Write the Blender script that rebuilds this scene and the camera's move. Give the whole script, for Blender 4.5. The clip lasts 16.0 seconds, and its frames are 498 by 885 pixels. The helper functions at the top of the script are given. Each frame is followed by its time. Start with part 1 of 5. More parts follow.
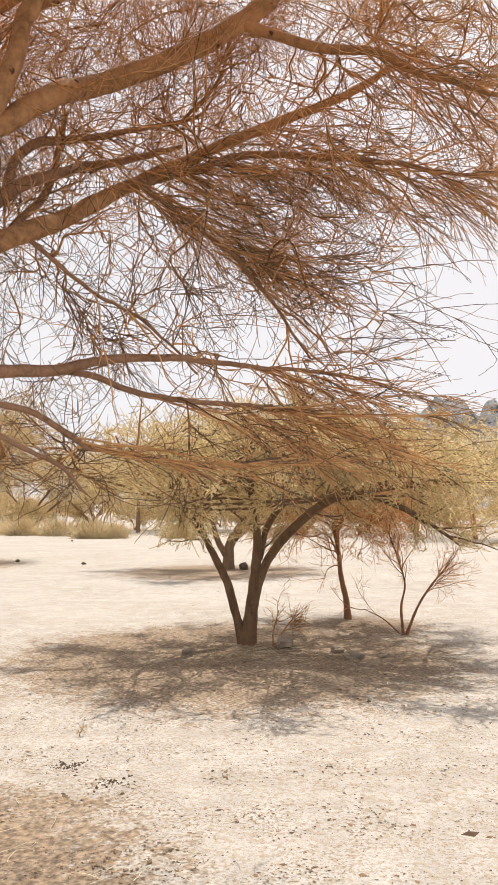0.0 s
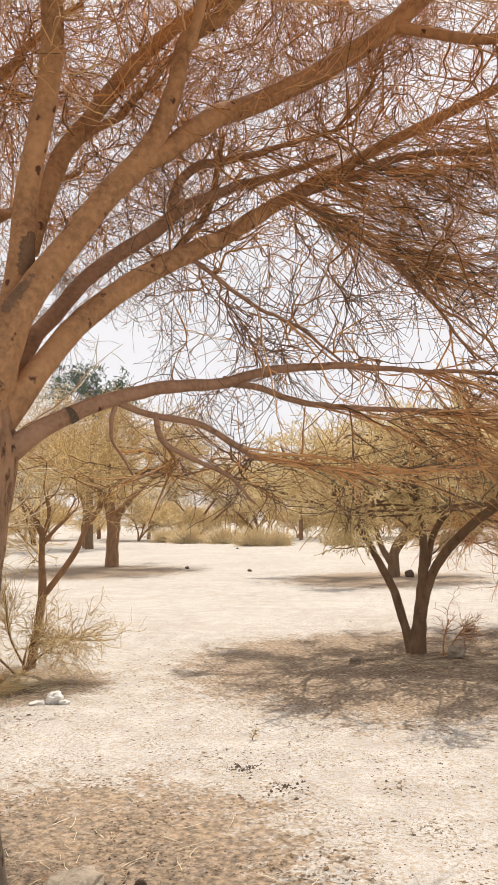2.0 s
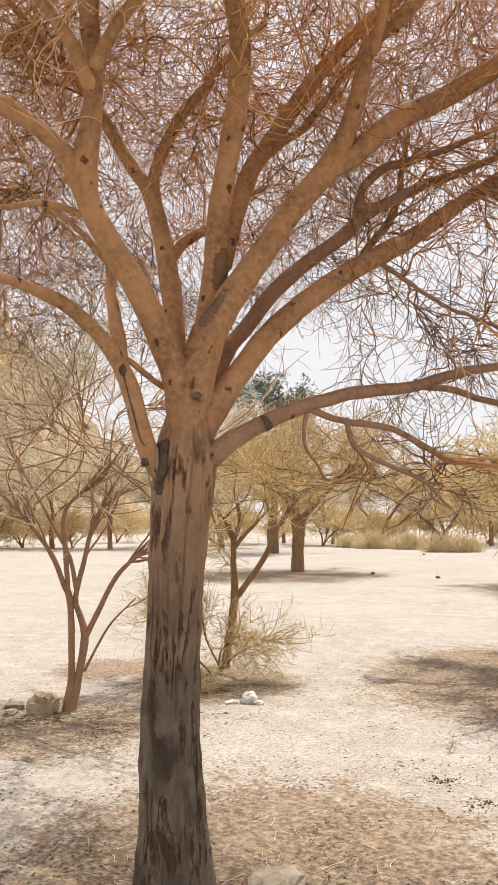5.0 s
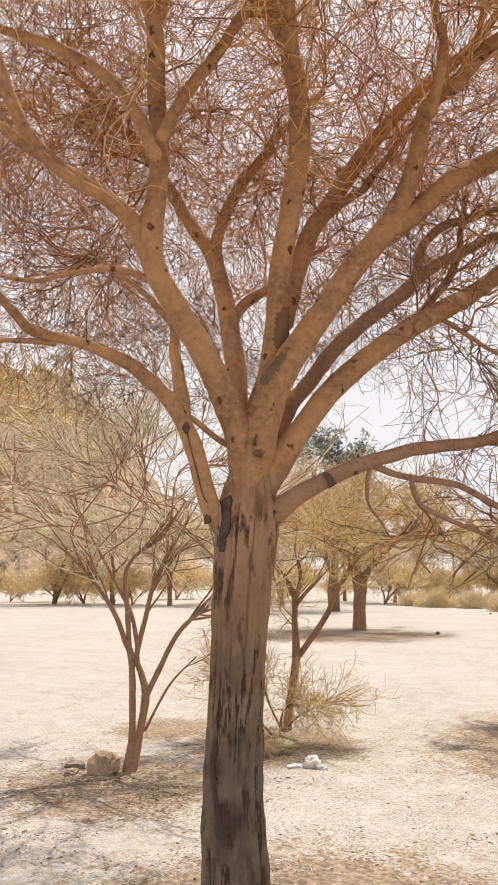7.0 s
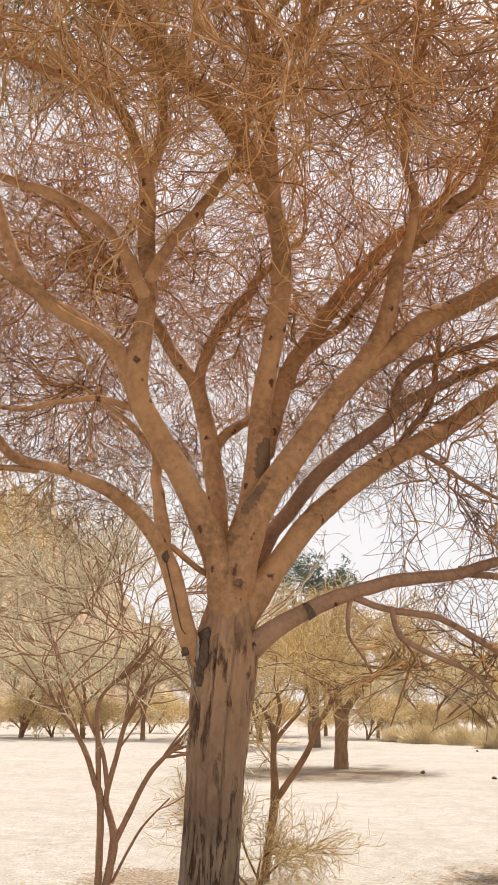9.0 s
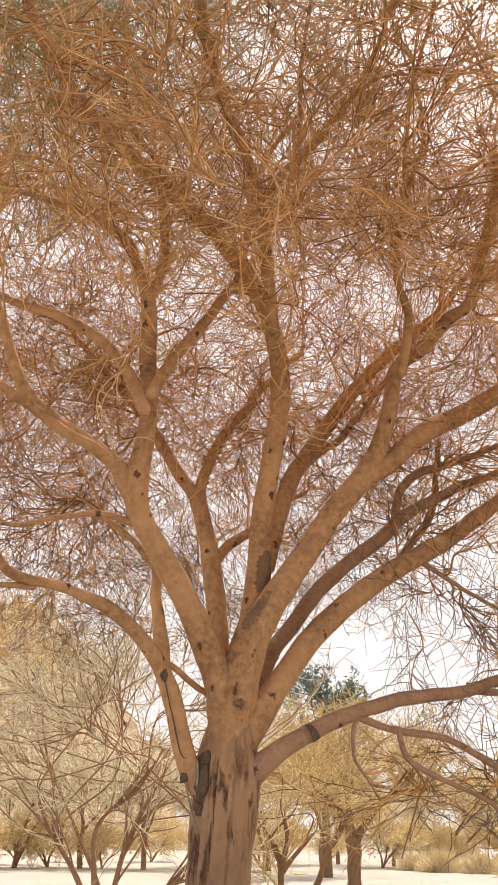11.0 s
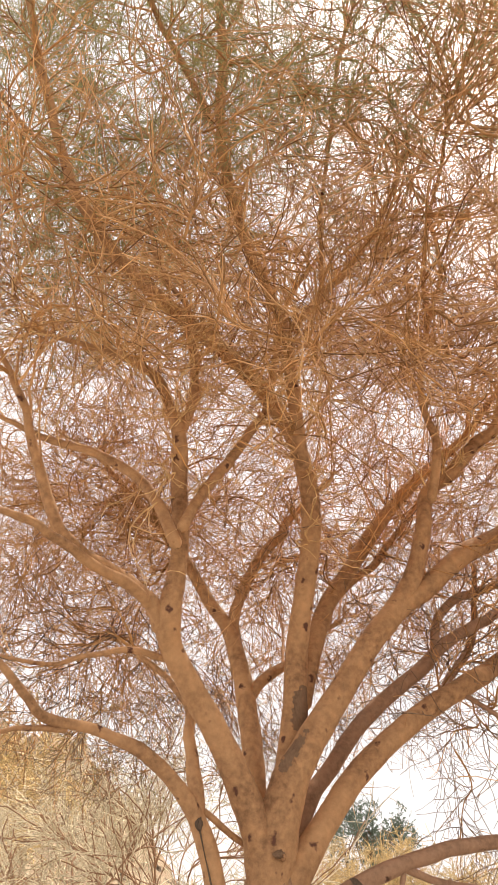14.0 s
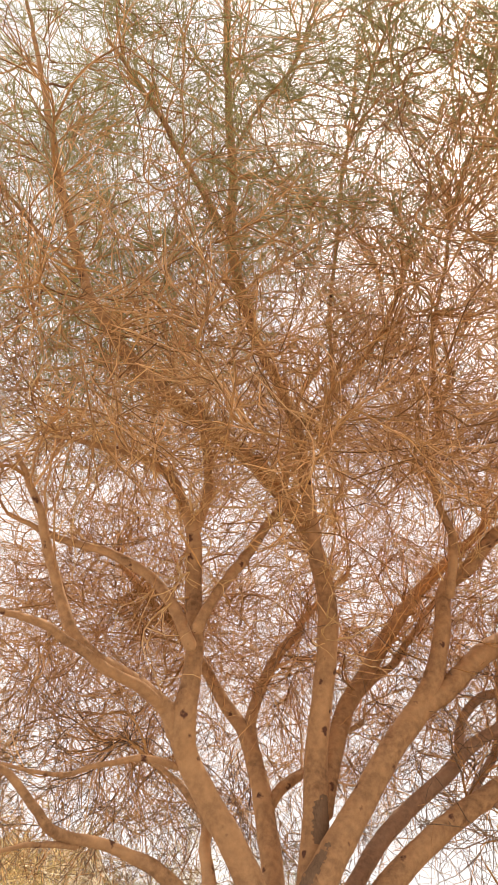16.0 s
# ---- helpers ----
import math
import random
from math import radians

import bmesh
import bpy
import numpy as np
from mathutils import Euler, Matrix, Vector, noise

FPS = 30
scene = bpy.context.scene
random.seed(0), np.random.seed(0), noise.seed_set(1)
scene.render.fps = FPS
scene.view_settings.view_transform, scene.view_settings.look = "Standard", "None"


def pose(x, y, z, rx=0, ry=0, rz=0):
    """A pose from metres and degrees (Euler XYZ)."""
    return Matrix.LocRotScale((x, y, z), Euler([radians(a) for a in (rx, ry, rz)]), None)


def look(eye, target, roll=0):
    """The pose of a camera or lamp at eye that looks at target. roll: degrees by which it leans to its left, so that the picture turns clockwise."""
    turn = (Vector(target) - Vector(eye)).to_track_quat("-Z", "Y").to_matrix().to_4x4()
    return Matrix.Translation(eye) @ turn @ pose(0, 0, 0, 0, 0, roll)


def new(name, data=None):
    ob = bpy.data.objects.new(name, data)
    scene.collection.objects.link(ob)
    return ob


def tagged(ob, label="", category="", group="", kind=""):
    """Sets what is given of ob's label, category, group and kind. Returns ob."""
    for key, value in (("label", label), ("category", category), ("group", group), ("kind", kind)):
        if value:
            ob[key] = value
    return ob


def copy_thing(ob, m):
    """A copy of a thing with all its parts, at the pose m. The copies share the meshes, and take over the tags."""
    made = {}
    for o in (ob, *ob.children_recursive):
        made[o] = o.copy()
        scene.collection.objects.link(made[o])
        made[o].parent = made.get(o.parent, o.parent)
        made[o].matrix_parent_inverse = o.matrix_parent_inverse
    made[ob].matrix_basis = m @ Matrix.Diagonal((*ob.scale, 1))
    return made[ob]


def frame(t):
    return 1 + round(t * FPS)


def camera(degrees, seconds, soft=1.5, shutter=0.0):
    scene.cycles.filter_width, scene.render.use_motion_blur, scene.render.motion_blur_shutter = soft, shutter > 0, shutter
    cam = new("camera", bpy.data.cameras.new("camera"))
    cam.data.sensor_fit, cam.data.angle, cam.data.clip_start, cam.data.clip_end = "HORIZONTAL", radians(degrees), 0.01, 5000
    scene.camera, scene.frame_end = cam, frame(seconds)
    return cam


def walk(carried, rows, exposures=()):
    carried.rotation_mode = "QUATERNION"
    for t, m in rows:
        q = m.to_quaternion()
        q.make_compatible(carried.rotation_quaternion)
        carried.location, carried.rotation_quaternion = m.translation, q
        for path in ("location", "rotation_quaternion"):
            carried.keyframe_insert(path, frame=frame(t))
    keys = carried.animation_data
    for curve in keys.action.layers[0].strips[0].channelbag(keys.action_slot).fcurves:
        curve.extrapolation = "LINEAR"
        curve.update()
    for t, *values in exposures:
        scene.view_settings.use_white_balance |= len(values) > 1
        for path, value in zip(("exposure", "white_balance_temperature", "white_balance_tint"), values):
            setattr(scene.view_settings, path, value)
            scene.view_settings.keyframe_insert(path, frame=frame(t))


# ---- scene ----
cam = camera(35.2, 16.0, soft=0.65)
# seconds, place, yaw, pitch, roll
PATH = [
    (0.0, 0.000, 0.000, 1.600, 0.00, 5.00, 0.00),
    (0.5, -0.003, -0.005, 1.600, 2.86, 5.19, 0.03),
    (1.0, -0.007, -0.011, 1.600, 5.57, 5.45, 0.38),
    (1.5, -0.012, -0.016, 1.600, 8.83, 5.51, 0.53),
    (2.0, -0.017, -0.021, 1.601, 11.73, 5.58, 0.64),
    (2.5, -0.023, -0.025, 1.602, 14.87, 5.70, 0.51),
    (3.0, -0.030, -0.029, 1.602, 17.59, 5.84, 0.44),
    (3.5, -0.036, -0.033, 1.602, 19.39, 5.85, 0.45),
    (4.0, -0.043, -0.038, 1.602, 21.30, 5.86, 0.29),
    (4.5, -0.050, -0.044, 1.603, 23.14, 5.93, 0.34),
    (5.0, -0.057, -0.050, 1.603, 24.96, 6.07, 0.47),
    (5.2, -0.060, -0.053, 1.604, 25.59, 6.21, 0.49),
    (7.3, -0.069, -0.063, 1.609, 29.50, 11.32, -0.01),
    (7.5, -0.070, -0.065, 1.611, 29.45, 12.19, -0.01),
    (8.0, -0.069, -0.070, 1.616, 28.88, 14.33, -0.02),
    (8.5, -0.064, -0.077, 1.619, 28.10, 16.63, -0.32),
    (9.0, -0.057, -0.082, 1.624, 27.69, 19.20, -0.24),
    (9.2, -0.053, -0.084, 1.627, 27.69, 20.33, -0.27),
    (11.3, -0.024, -0.092, 1.652, 28.46, 27.58, 0.11),
    (11.5, -0.021, -0.093, 1.655, 28.70, 28.01, 0.14),
    (12.0, -0.016, -0.098, 1.661, 29.29, 29.88, 0.35),
    (12.5, -0.013, -0.104, 1.666, 29.76, 31.72, 0.26),
    (13.0, -0.010, -0.111, 1.670, 30.04, 33.14, 0.23),
    (13.5, -0.007, -0.118, 1.675, 30.53, 34.45, 0.26),
    (14.0, -0.004, -0.126, 1.680, 30.87, 35.66, 0.08),
    (14.5, 0.000, -0.134, 1.685, 31.08, 36.52, 0.04),
    (15.0, 0.005, -0.141, 1.691, 31.64, 37.86, -0.01),
    (15.5, 0.013, -0.147, 1.697, 32.03, 39.34, -0.08),
    (16.0, 0.021, -0.152, 1.702, 32.25, 42.16, 0.03),
]
walk(cam, [(t, pose(x, y, z, 90 + p, r, a)) for t, x, y, z, a, p, r in PATH],
     exposures=[(0.0, 0.22, 6850, 11), (5.2, 0.22, 6850, 11), (9.2, 0.27, 6950, 11), (12.0, 0.52, 7320, 12), (14.0, 0.60, 7200, 12), (16.0, 0.55, 7350, 12)])

# ---- sky and sun ----
SUN_TO = Vector((0.20, 1.0, 0)).normalized() * math.cos(radians(62)) + Vector((0, 0, math.sin(radians(62))))
world = bpy.data.worlds.new("sky")
scene.world = world
world.use_nodes = True
wn = world.node_tree
sky = wn.nodes.new("ShaderNodeTexSky")
sky.sky_type = "NISHITA"
sky.sun_disc = False
sky.sun_elevation = radians(62)
sky.sun_rotation = math.atan2(SUN_TO.x, SUN_TO.y)
sky.dust_density = 2.5
sky.air_density = 1.0
wn.nodes["Background"].inputs[1].default_value = 0.128
haze = wn.nodes.new("ShaderNodeHueSaturation")  # thin white desert haze
haze.inputs["Saturation"].default_value = 0.22
haze.inputs["Value"].default_value = 0.86
wn.links.new(sky.outputs[0], haze.inputs["Color"])
veil = wn.nodes.new("ShaderNodeMix")  # the haze never falls below this white
veil.data_type, veil.blend_type = "RGBA", "LIGHTEN"
veil.inputs["Factor"].default_value = 1.0
veil.inputs[7].default_value = (6.0, 6.1, 6.5, 1)
wn.links.new(haze.outputs[0], veil.inputs[6])
wn.links.new(veil.outputs[2], wn.nodes["Background"].inputs[0])
sun = new("sun", bpy.data.lights.new("sun", "SUN"))
sun.data.energy = 5.0
sun.data.angle = radians(0.55)
sun.data.color = (1.0, 0.94, 0.85)
sun.matrix_world = look(SUN_TO * 60, (0, 0, 0))

# ---- materials ----
def material(name, dark, light, scale=6.0, stretch=(1, 1, 1), rough=0.85, bump=0.4, bump_scale=40.0,
             spots=None, spot_scale=8.0, spot_stretch=(1, 1, 1), spot_cut=0.62, island=0.0, fade=None, glow_through=0.0, depth=0.01, knots=None):
    """Two noises mix dark into light; spots (a colour) break the surface where a third, stretched noise is high.
    knots: small dark buds and scars strewn over smooth bark."""
    m = bpy.data.materials.new(name)
    m.use_nodes = True
    nt = m.node_tree
    bs = nt.nodes["Principled BSDF"]
    bs.inputs["Roughness"].default_value = rough
    bs.inputs["Specular IOR Level"].default_value = 0.25
    co = nt.nodes.new("ShaderNodeTexCoord")

    def mapped(vec):
        mp = nt.nodes.new("ShaderNodeMapping")
        mp.inputs["Scale"].default_value = vec
        nt.links.new(co.outputs["Object"], mp.inputs["Vector"])
        return mp.outputs["Vector"]

    def noise_of(vec, sc, detail=6.0, rough_=0.6):
        n = nt.nodes.new("ShaderNodeTexNoise")
        n.inputs["Scale"].default_value, n.inputs["Detail"].default_value = sc, detail
        n.inputs["Roughness"].default_value = rough_
        nt.links.new(vec, n.inputs["Vector"])
        return n.outputs["Fac"]

    def ramp(fac, lo, hi):
        r = nt.nodes.new("ShaderNodeMapRange")
        r.inputs["From Min"].default_value, r.inputs["From Max"].default_value = lo, hi
        nt.links.new(fac, r.inputs["Value"])
        return r.outputs["Result"]

    def mix(fac, a, b):
        x = nt.nodes.new("ShaderNodeMix")
        x.data_type = "RGBA"
        for sock, v in ((x.inputs["Factor"], fac), (x.inputs[6], a), (x.inputs[7], b)):
            if isinstance(v, bpy.types.NodeSocket):
                nt.links.new(v, sock)
            else:
                sock.default_value = v if isinstance(v, float) else (*v, 1)
        return x.outputs[2]

    base = mapped(stretch)
    col = mix(ramp(noise_of(base, scale), 0.3, 0.7), dark, light)
    fine = noise_of(base, scale * 9)
    col = mix(ramp(fine, 0.35, 0.85), col, tuple(min(1, c * 1.18) for c in light))
    high = fine
    if island:
        g = nt.nodes.new("ShaderNodeNewGeometry")
        col = mix(ramp(g.outputs["Random Per Island"], 0.0, 1.0 / island), col, dark)
    if knots:
        v = nt.nodes.new("ShaderNodeTexVoronoi")
        v.inputs["Scale"].default_value = 11.0
        wob = nt.nodes.new("ShaderNodeVectorMath")
        wob.operation = "ADD"
        wn_ = nt.nodes.new("ShaderNodeTexNoise")
        wn_.inputs["Scale"].default_value = 38
        nt.links.new(co.outputs["Object"], wn_.inputs["Vector"])
        sc = nt.nodes.new("ShaderNodeVectorMath")
        sc.operation = "SCALE"
        sc.inputs["Scale"].default_value = 0.045
        nt.links.new(wn_.outputs["Color"], sc.inputs[0])
        nt.links.new(mapped((1, 1, 0.72)), wob.inputs[0])
        nt.links.new(sc.outputs[0], wob.inputs[1])
        nt.links.new(wob.outputs[0], v.inputs["Vector"])
        col = mix(ramp(v.outputs["Distance"], 0.185, 0.09), col, knots)
    if spots:
        sp = ramp(noise_of(mapped(spot_stretch), spot_scale, 4.0, 0.55), spot_cut, spot_cut + 0.08)
        if fade:
            # long thin cracks that run up the trunk, between the broader dark ones
            line = nt.nodes.new("ShaderNodeMath")
            line.operation = "SUBTRACT"
            nt.links.new(noise_of(mapped((1, 1, 0.12)), 19, 5.0, 0.6), line.inputs[0])
            line.inputs[1].default_value = 0.5
            ab = nt.nodes.new("ShaderNodeMath")
            ab.operation = "ABSOLUTE"
            nt.links.new(line.outputs[0], ab.inputs[0])
            both = nt.nodes.new("ShaderNodeMath")
            both.operation = "MAXIMUM"
            thin = nt.nodes.new("ShaderNodeMath")
            thin.operation = "MULTIPLY"
            nt.links.new(ramp(ab.outputs[0], 0.028, 0.010), thin.inputs[0])
            nt.links.new(ramp(noise_of(mapped((1, 1, 0.4)), 9, 3.0), 0.49, 0.56), thin.inputs[1])
            xyz = nt.nodes.new("ShaderNodeSeparateXYZ")
            nt.links.new(co.outputs["Object"], xyz.inputs[0])
            foot = ramp(xyz.outputs["Z"], fade[1], fade[0])
            low = nt.nodes.new("ShaderNodeMath")
            low.operation = "MULTIPLY"
            nt.links.new(thin.outputs[0], low.inputs[0])
            nt.links.new(ramp(xyz.outputs["Z"], fade[1] + 0.3, fade[0] + 0.4), low.inputs[1])
            nt.links.new(low.outputs[0], both.inputs[0])
            nt.links.new(sp, both.inputs[1])
            sp = both.outputs[0]
            # grey, cracked bark at the foot, painted darker for its shade, gives way to smooth tan bark above
            col = mix(foot, col, mix(ramp(noise_of(base, scale * 2), 0.35, 0.65), (0.072, 0.056, 0.042), (0.235, 0.18, 0.13)))
            up = ramp(xyz.outputs["Z"], fade[2], fade[1])
            mul = nt.nodes.new("ShaderNodeMath")
            mul.operation = "MULTIPLY"
            nt.links.new(sp, mul.inputs[0])
            nt.links.new(up, mul.inputs[1])
            sp = mul.outputs[0]
        col = mix(sp, col, spots)
    nt.links.new(col, bs.inputs["Base Color"])
    if glow_through:
        # thin leaves let sunlight through
        tr, ms = nt.nodes.new("ShaderNodeBsdfTranslucent"), nt.nodes.new("ShaderNodeMixShader")
        nt.links.new(col, tr.inputs["Color"])
        ms.inputs[0].default_value = glow_through
        nt.links.new(bs.outputs[0], ms.inputs[1])
        nt.links.new(tr.outputs[0], ms.inputs[2])
        nt.links.new(ms.outputs[0], nt.nodes["Material Output"].inputs["Surface"])
    if bump:
        bp = nt.nodes.new("ShaderNodeBump")
        bp.inputs["Strength"].default_value, bp.inputs["Distance"].default_value = bump, depth
        nt.links.new(noise_of(mapped(stretch), bump_scale), bp.inputs["Height"])
        last = bp
        if spots:
            b2 = nt.nodes.new("ShaderNodeBump")
            b2.invert = True
            b2.inputs["Strength"].default_value, b2.inputs["Distance"].default_value = 0.8, depth
            nt.links.new(sp, b2.inputs["Height"])
            nt.links.new(bp.outputs[0], b2.inputs["Normal"])
            last = b2
        nt.links.new(last.outputs[0], bs.inputs["Normal"])
    return m


BARK_TRUNK = material("cracked_bark", (0.215, 0.12, 0.07), (0.40, 0.238, 0.138), 4.0, (1, 1, 0.6), 0.88, 0.5, 50,
                      spots=(0.10, 0.052, 0.032), spot_scale=15, spot_stretch=(1, 1, 0.33), spot_cut=0.575, depth=0.02, fade=(0.85, 1.85, 2.06))
BARK_LIMB = material("smooth_bark", (0.17, 0.086, 0.044), (0.50, 0.283, 0.142), 3.6, (1, 1, 1), 0.85, 0.45, 38,
                     spots=(0.13, 0.058, 0.033), spot_scale=11, spot_stretch=(1, 1, 0.6), spot_cut=0.70, depth=0.006, knots=(0.12, 0.052, 0.033))
BARK_GREY = material("grey_tan_bark", (0.17, 0.095, 0.057), (0.37, 0.22, 0.138), 5, (1, 1, 1), 0.88, 0.5, 45,
                     spots=(0.09, 0.045, 0.03), spot_scale=14, spot_cut=0.66, depth=0.006)
BARK_RED = material("red_brown_bark", (0.15, 0.078, 0.045), (0.29, 0.155, 0.09), 9, (1, 1, 0.5), 0.9, 0.5, 60)
BARK_DARK = material("old_bark", (0.075, 0.048, 0.032), (0.22, 0.14, 0.086), 12, (1, 1, 0.4), 0.95, 0.8, 50, depth=0.01)
SCAR = material("torn_dark_wood", (0.03, 0.02, 0.015), (0.16, 0.11, 0.075), 22, (1, 1, 0.3), 0.95, 0.8, 60)
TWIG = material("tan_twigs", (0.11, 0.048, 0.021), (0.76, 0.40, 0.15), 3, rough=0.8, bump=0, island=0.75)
# dark grey-brown stands in for twigs seen against the bright sky
TWIG_BACKLIT = material("backlit_grey_twigs", (0.075, 0.05, 0.038), (0.34, 0.21, 0.125), 3, rough=0.85, bump=0, island=0.7)
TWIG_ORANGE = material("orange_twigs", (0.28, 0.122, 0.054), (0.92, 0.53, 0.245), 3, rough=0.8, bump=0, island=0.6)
TWIG_PALE = material("dry_pale_twigs", (0.33, 0.245, 0.15), (0.95, 0.84, 0.64), 3, rough=0.85, bump=0, island=0.6)
TWIG_OLIVE = material("olive_twigs", (0.30, 0.195, 0.08), (0.95, 0.76, 0.42), 1.2, rough=0.8, bump=0, island=0.6)
TWIG_STRAW = material("straw_twigs", (0.27, 0.18, 0.08), (0.84, 0.64, 0.33), 3, rough=0.85, bump=0, island=0.6)
TWIG_GREEN = material("green_twigs", (0.16, 0.14, 0.06), (0.46, 0.41, 0.18), 2, rough=0.75, bump=0, island=0.5)
BARK_MID = material("brown_bark", (0.12, 0.068, 0.038), (0.31, 0.185, 0.105), 9, (1, 1, 0.5), 0.9, 0.5, 60)
STAIN = material("dark_bark_stain", (0.09, 0.058, 0.038), (0.25, 0.155, 0.095), 14, (1, 1, 0.5), 0.95, 0.6, 60)
LEAF = material("small_leaves", (0.22, 0.21, 0.06), (0.46, 0.42, 0.15), 2, rough=0.6, bump=0, island=0.7, glow_through=0.4)
LEAF_TAN = material("dry_tan_leaves", (0.24, 0.165, 0.075), (0.54, 0.385, 0.19), 1.2, rough=0.7, bump=0, island=0.7, glow_through=0.3)
# twig bark lightened to cream; the brightness of lit twigs is in the colour
TWIG_CREAM = material("painted_lit_cream_twigs", (0.42, 0.22, 0.09), (0.95, 0.63, 0.31), 3, rough=0.8, bump=0, island=0.5)
LEAF_GOLD = material("dry_golden_leaves", (0.64, 0.475, 0.26), (0.96, 0.79, 0.52), 1.5, rough=0.65, bump=0, island=0.6, glow_through=0.45)
DEAD_WOOD = material("grey_dead_wood", (0.15, 0.125, 0.10), (0.36, 0.31, 0.26), 20, (1, 1, 0.2), 0.95, 0.5, 60)
LEAF_DARK = material("dark_leaves", (0.08, 0.11, 0.085), (0.17, 0.21, 0.165), 1, rough=0.55, bump=0, island=0.7, glow_through=0.3)
STRAW = material("dry_grass", (0.66, 0.54, 0.35), (0.88, 0.77, 0.57), 1, rough=0.9, bump=0, island=0.4, glow_through=0.5)
LITTER = material("leaf_litter", (0.06, 0.038, 0.024), (0.30, 0.20, 0.125), 3, rough=0.95, bump=0, island=0.9)
# base colour darkened for crown shade that misses the stone near the trunk
STONE = material("shade_darkened_stone", (0.16, 0.13, 0.10), (0.33, 0.275, 0.215), 7, rough=0.9, bump=0.6, bump_scale=30)
STONE_TAN = material("warm_tan_stone", (0.24, 0.17, 0.11), (0.43, 0.32, 0.22), 7, rough=0.9, bump=0.6, bump_scale=30)
STONE_WHITE = material("white_stone", (0.45, 0.43, 0.40), (0.66, 0.64, 0.61), 9, rough=0.85, bump=0.5, bump_scale=40)
STONE_DARK = material("dark_stone", (0.05, 0.035, 0.028), (0.13, 0.09, 0.065), 12, rough=0.9, bump=0.6, bump_scale=40)
CLIFF = material("sandstone_cliff", (0.16, 0.112, 0.072), (0.35, 0.26, 0.175), 0.05, (1, 1, 2.2), 0.95, 0.9, 0.25, depth=1.5,
                 spots=(0.11, 0.075, 0.05), spot_scale=0.16, spot_stretch=(1, 1, 0.35), spot_cut=0.56)
# bluish distance haze is mixed into the rock's base colour
CLIFF_GREY = material("haze_toned_grey_rock", (0.105, 0.108, 0.115), (0.20, 0.198, 0.20), 0.04, (1, 1, 1.5), 0.95, 0.9, 0.12, depth=3.0,
                      spots=(0.10, 0.10, 0.105), spot_scale=0.09, spot_stretch=(1, 1, 0.5), spot_cut=0.55)

# ---- mesh helpers ----
rng = np.random.default_rng(7)


def mesh_from(name, verts, faces, smooth=True):
    """A mesh from an array of corners and an array of faces, all of one size."""
    me = bpy.data.meshes.new(name)
    verts, faces = np.asarray(verts, np.float32), np.asarray(faces, np.int32)
    me.vertices.add(len(verts))
    me.vertices.foreach_set("co", verts.ravel())
    n, k = faces.shape
    me.loops.add(n * k)
    me.loops.foreach_set("vertex_index", faces.ravel())
    me.polygons.add(n)
    me.polygons.foreach_set("loop_start", np.arange(0, n * k, k, dtype=np.int32))
    me.polygons.foreach_set("use_smooth", np.full(n, smooth))
    me.update(calc_edges=True)
    return me


def part(name, me, mat, parent=None, label="", kind=""):
    """One mesh object, under a thing where parent is given."""
    if isinstance(me, bmesh.types.BMesh):
        bm, me = me, bpy.data.meshes.new(name)
        bm.to_mesh(me)
        bm.free()
    ob = new(name, me)
    if mat:
        me.materials.append(mat)
    if parent:
        ob.parent = parent
        ob.matrix_parent_inverse = parent.matrix_basis.inverted()
    return tagged(ob, label, kind=kind)


def thing(name, at, label, category, group="", kind=""):
    """An Empty at the base of a thing."""
    ob = new(name)
    ob.location = at
    ob.empty_display_size = 0.1
    return tagged(ob, label, category, group, kind)


def unit(v):
    return v / (np.linalg.norm(v, axis=-1, keepdims=True) + 1e-9)


def tube_arrays(pts, rad, sides):
    """Corners and faces of many tubes at once: pts (N, n, 3), rad (N, n)."""
    N, n, _ = pts.shape
    tan = np.gradient(pts, axis=1)
    tan = unit(tan)
    ref = np.where(np.abs(tan[:, :1, 2:3]) > 0.8, np.array([1.0, 0.1, 0]), np.array([0, 0.1, 1.0]))
    a = unit(np.cross(tan, np.broadcast_to(ref, tan.shape)))
    b = np.cross(tan, a)
    ang = np.arange(sides) * 2 * np.pi / sides
    ring = a[:, :, None] * np.cos(ang)[None, None, :, None] + b[:, :, None] * np.sin(ang)[None, None, :, None]
    v = pts[:, :, None] + ring * rad[:, :, None, None]
    idx = np.arange(N * n * sides).reshape(N, n, sides)
    nxt = np.roll(idx, -1, axis=2)
    f = np.stack([idx[:, :-1], nxt[:, :-1], nxt[:, 1:], idx[:, 1:]], -1).reshape(-1, 4)
    return v.reshape(-1, 3), f


def tubes(name, groups, sides):
    """One mesh of several groups of tubes."""
    vs, fs, base = [], [], 0
    for pts, rad in groups:
        v, f = tube_arrays(pts, rad, sides)
        vs.append(v)
        fs.append(f + base)
        base += len(v)
    return mesh_from(name, np.concatenate(vs), np.concatenate(fs))


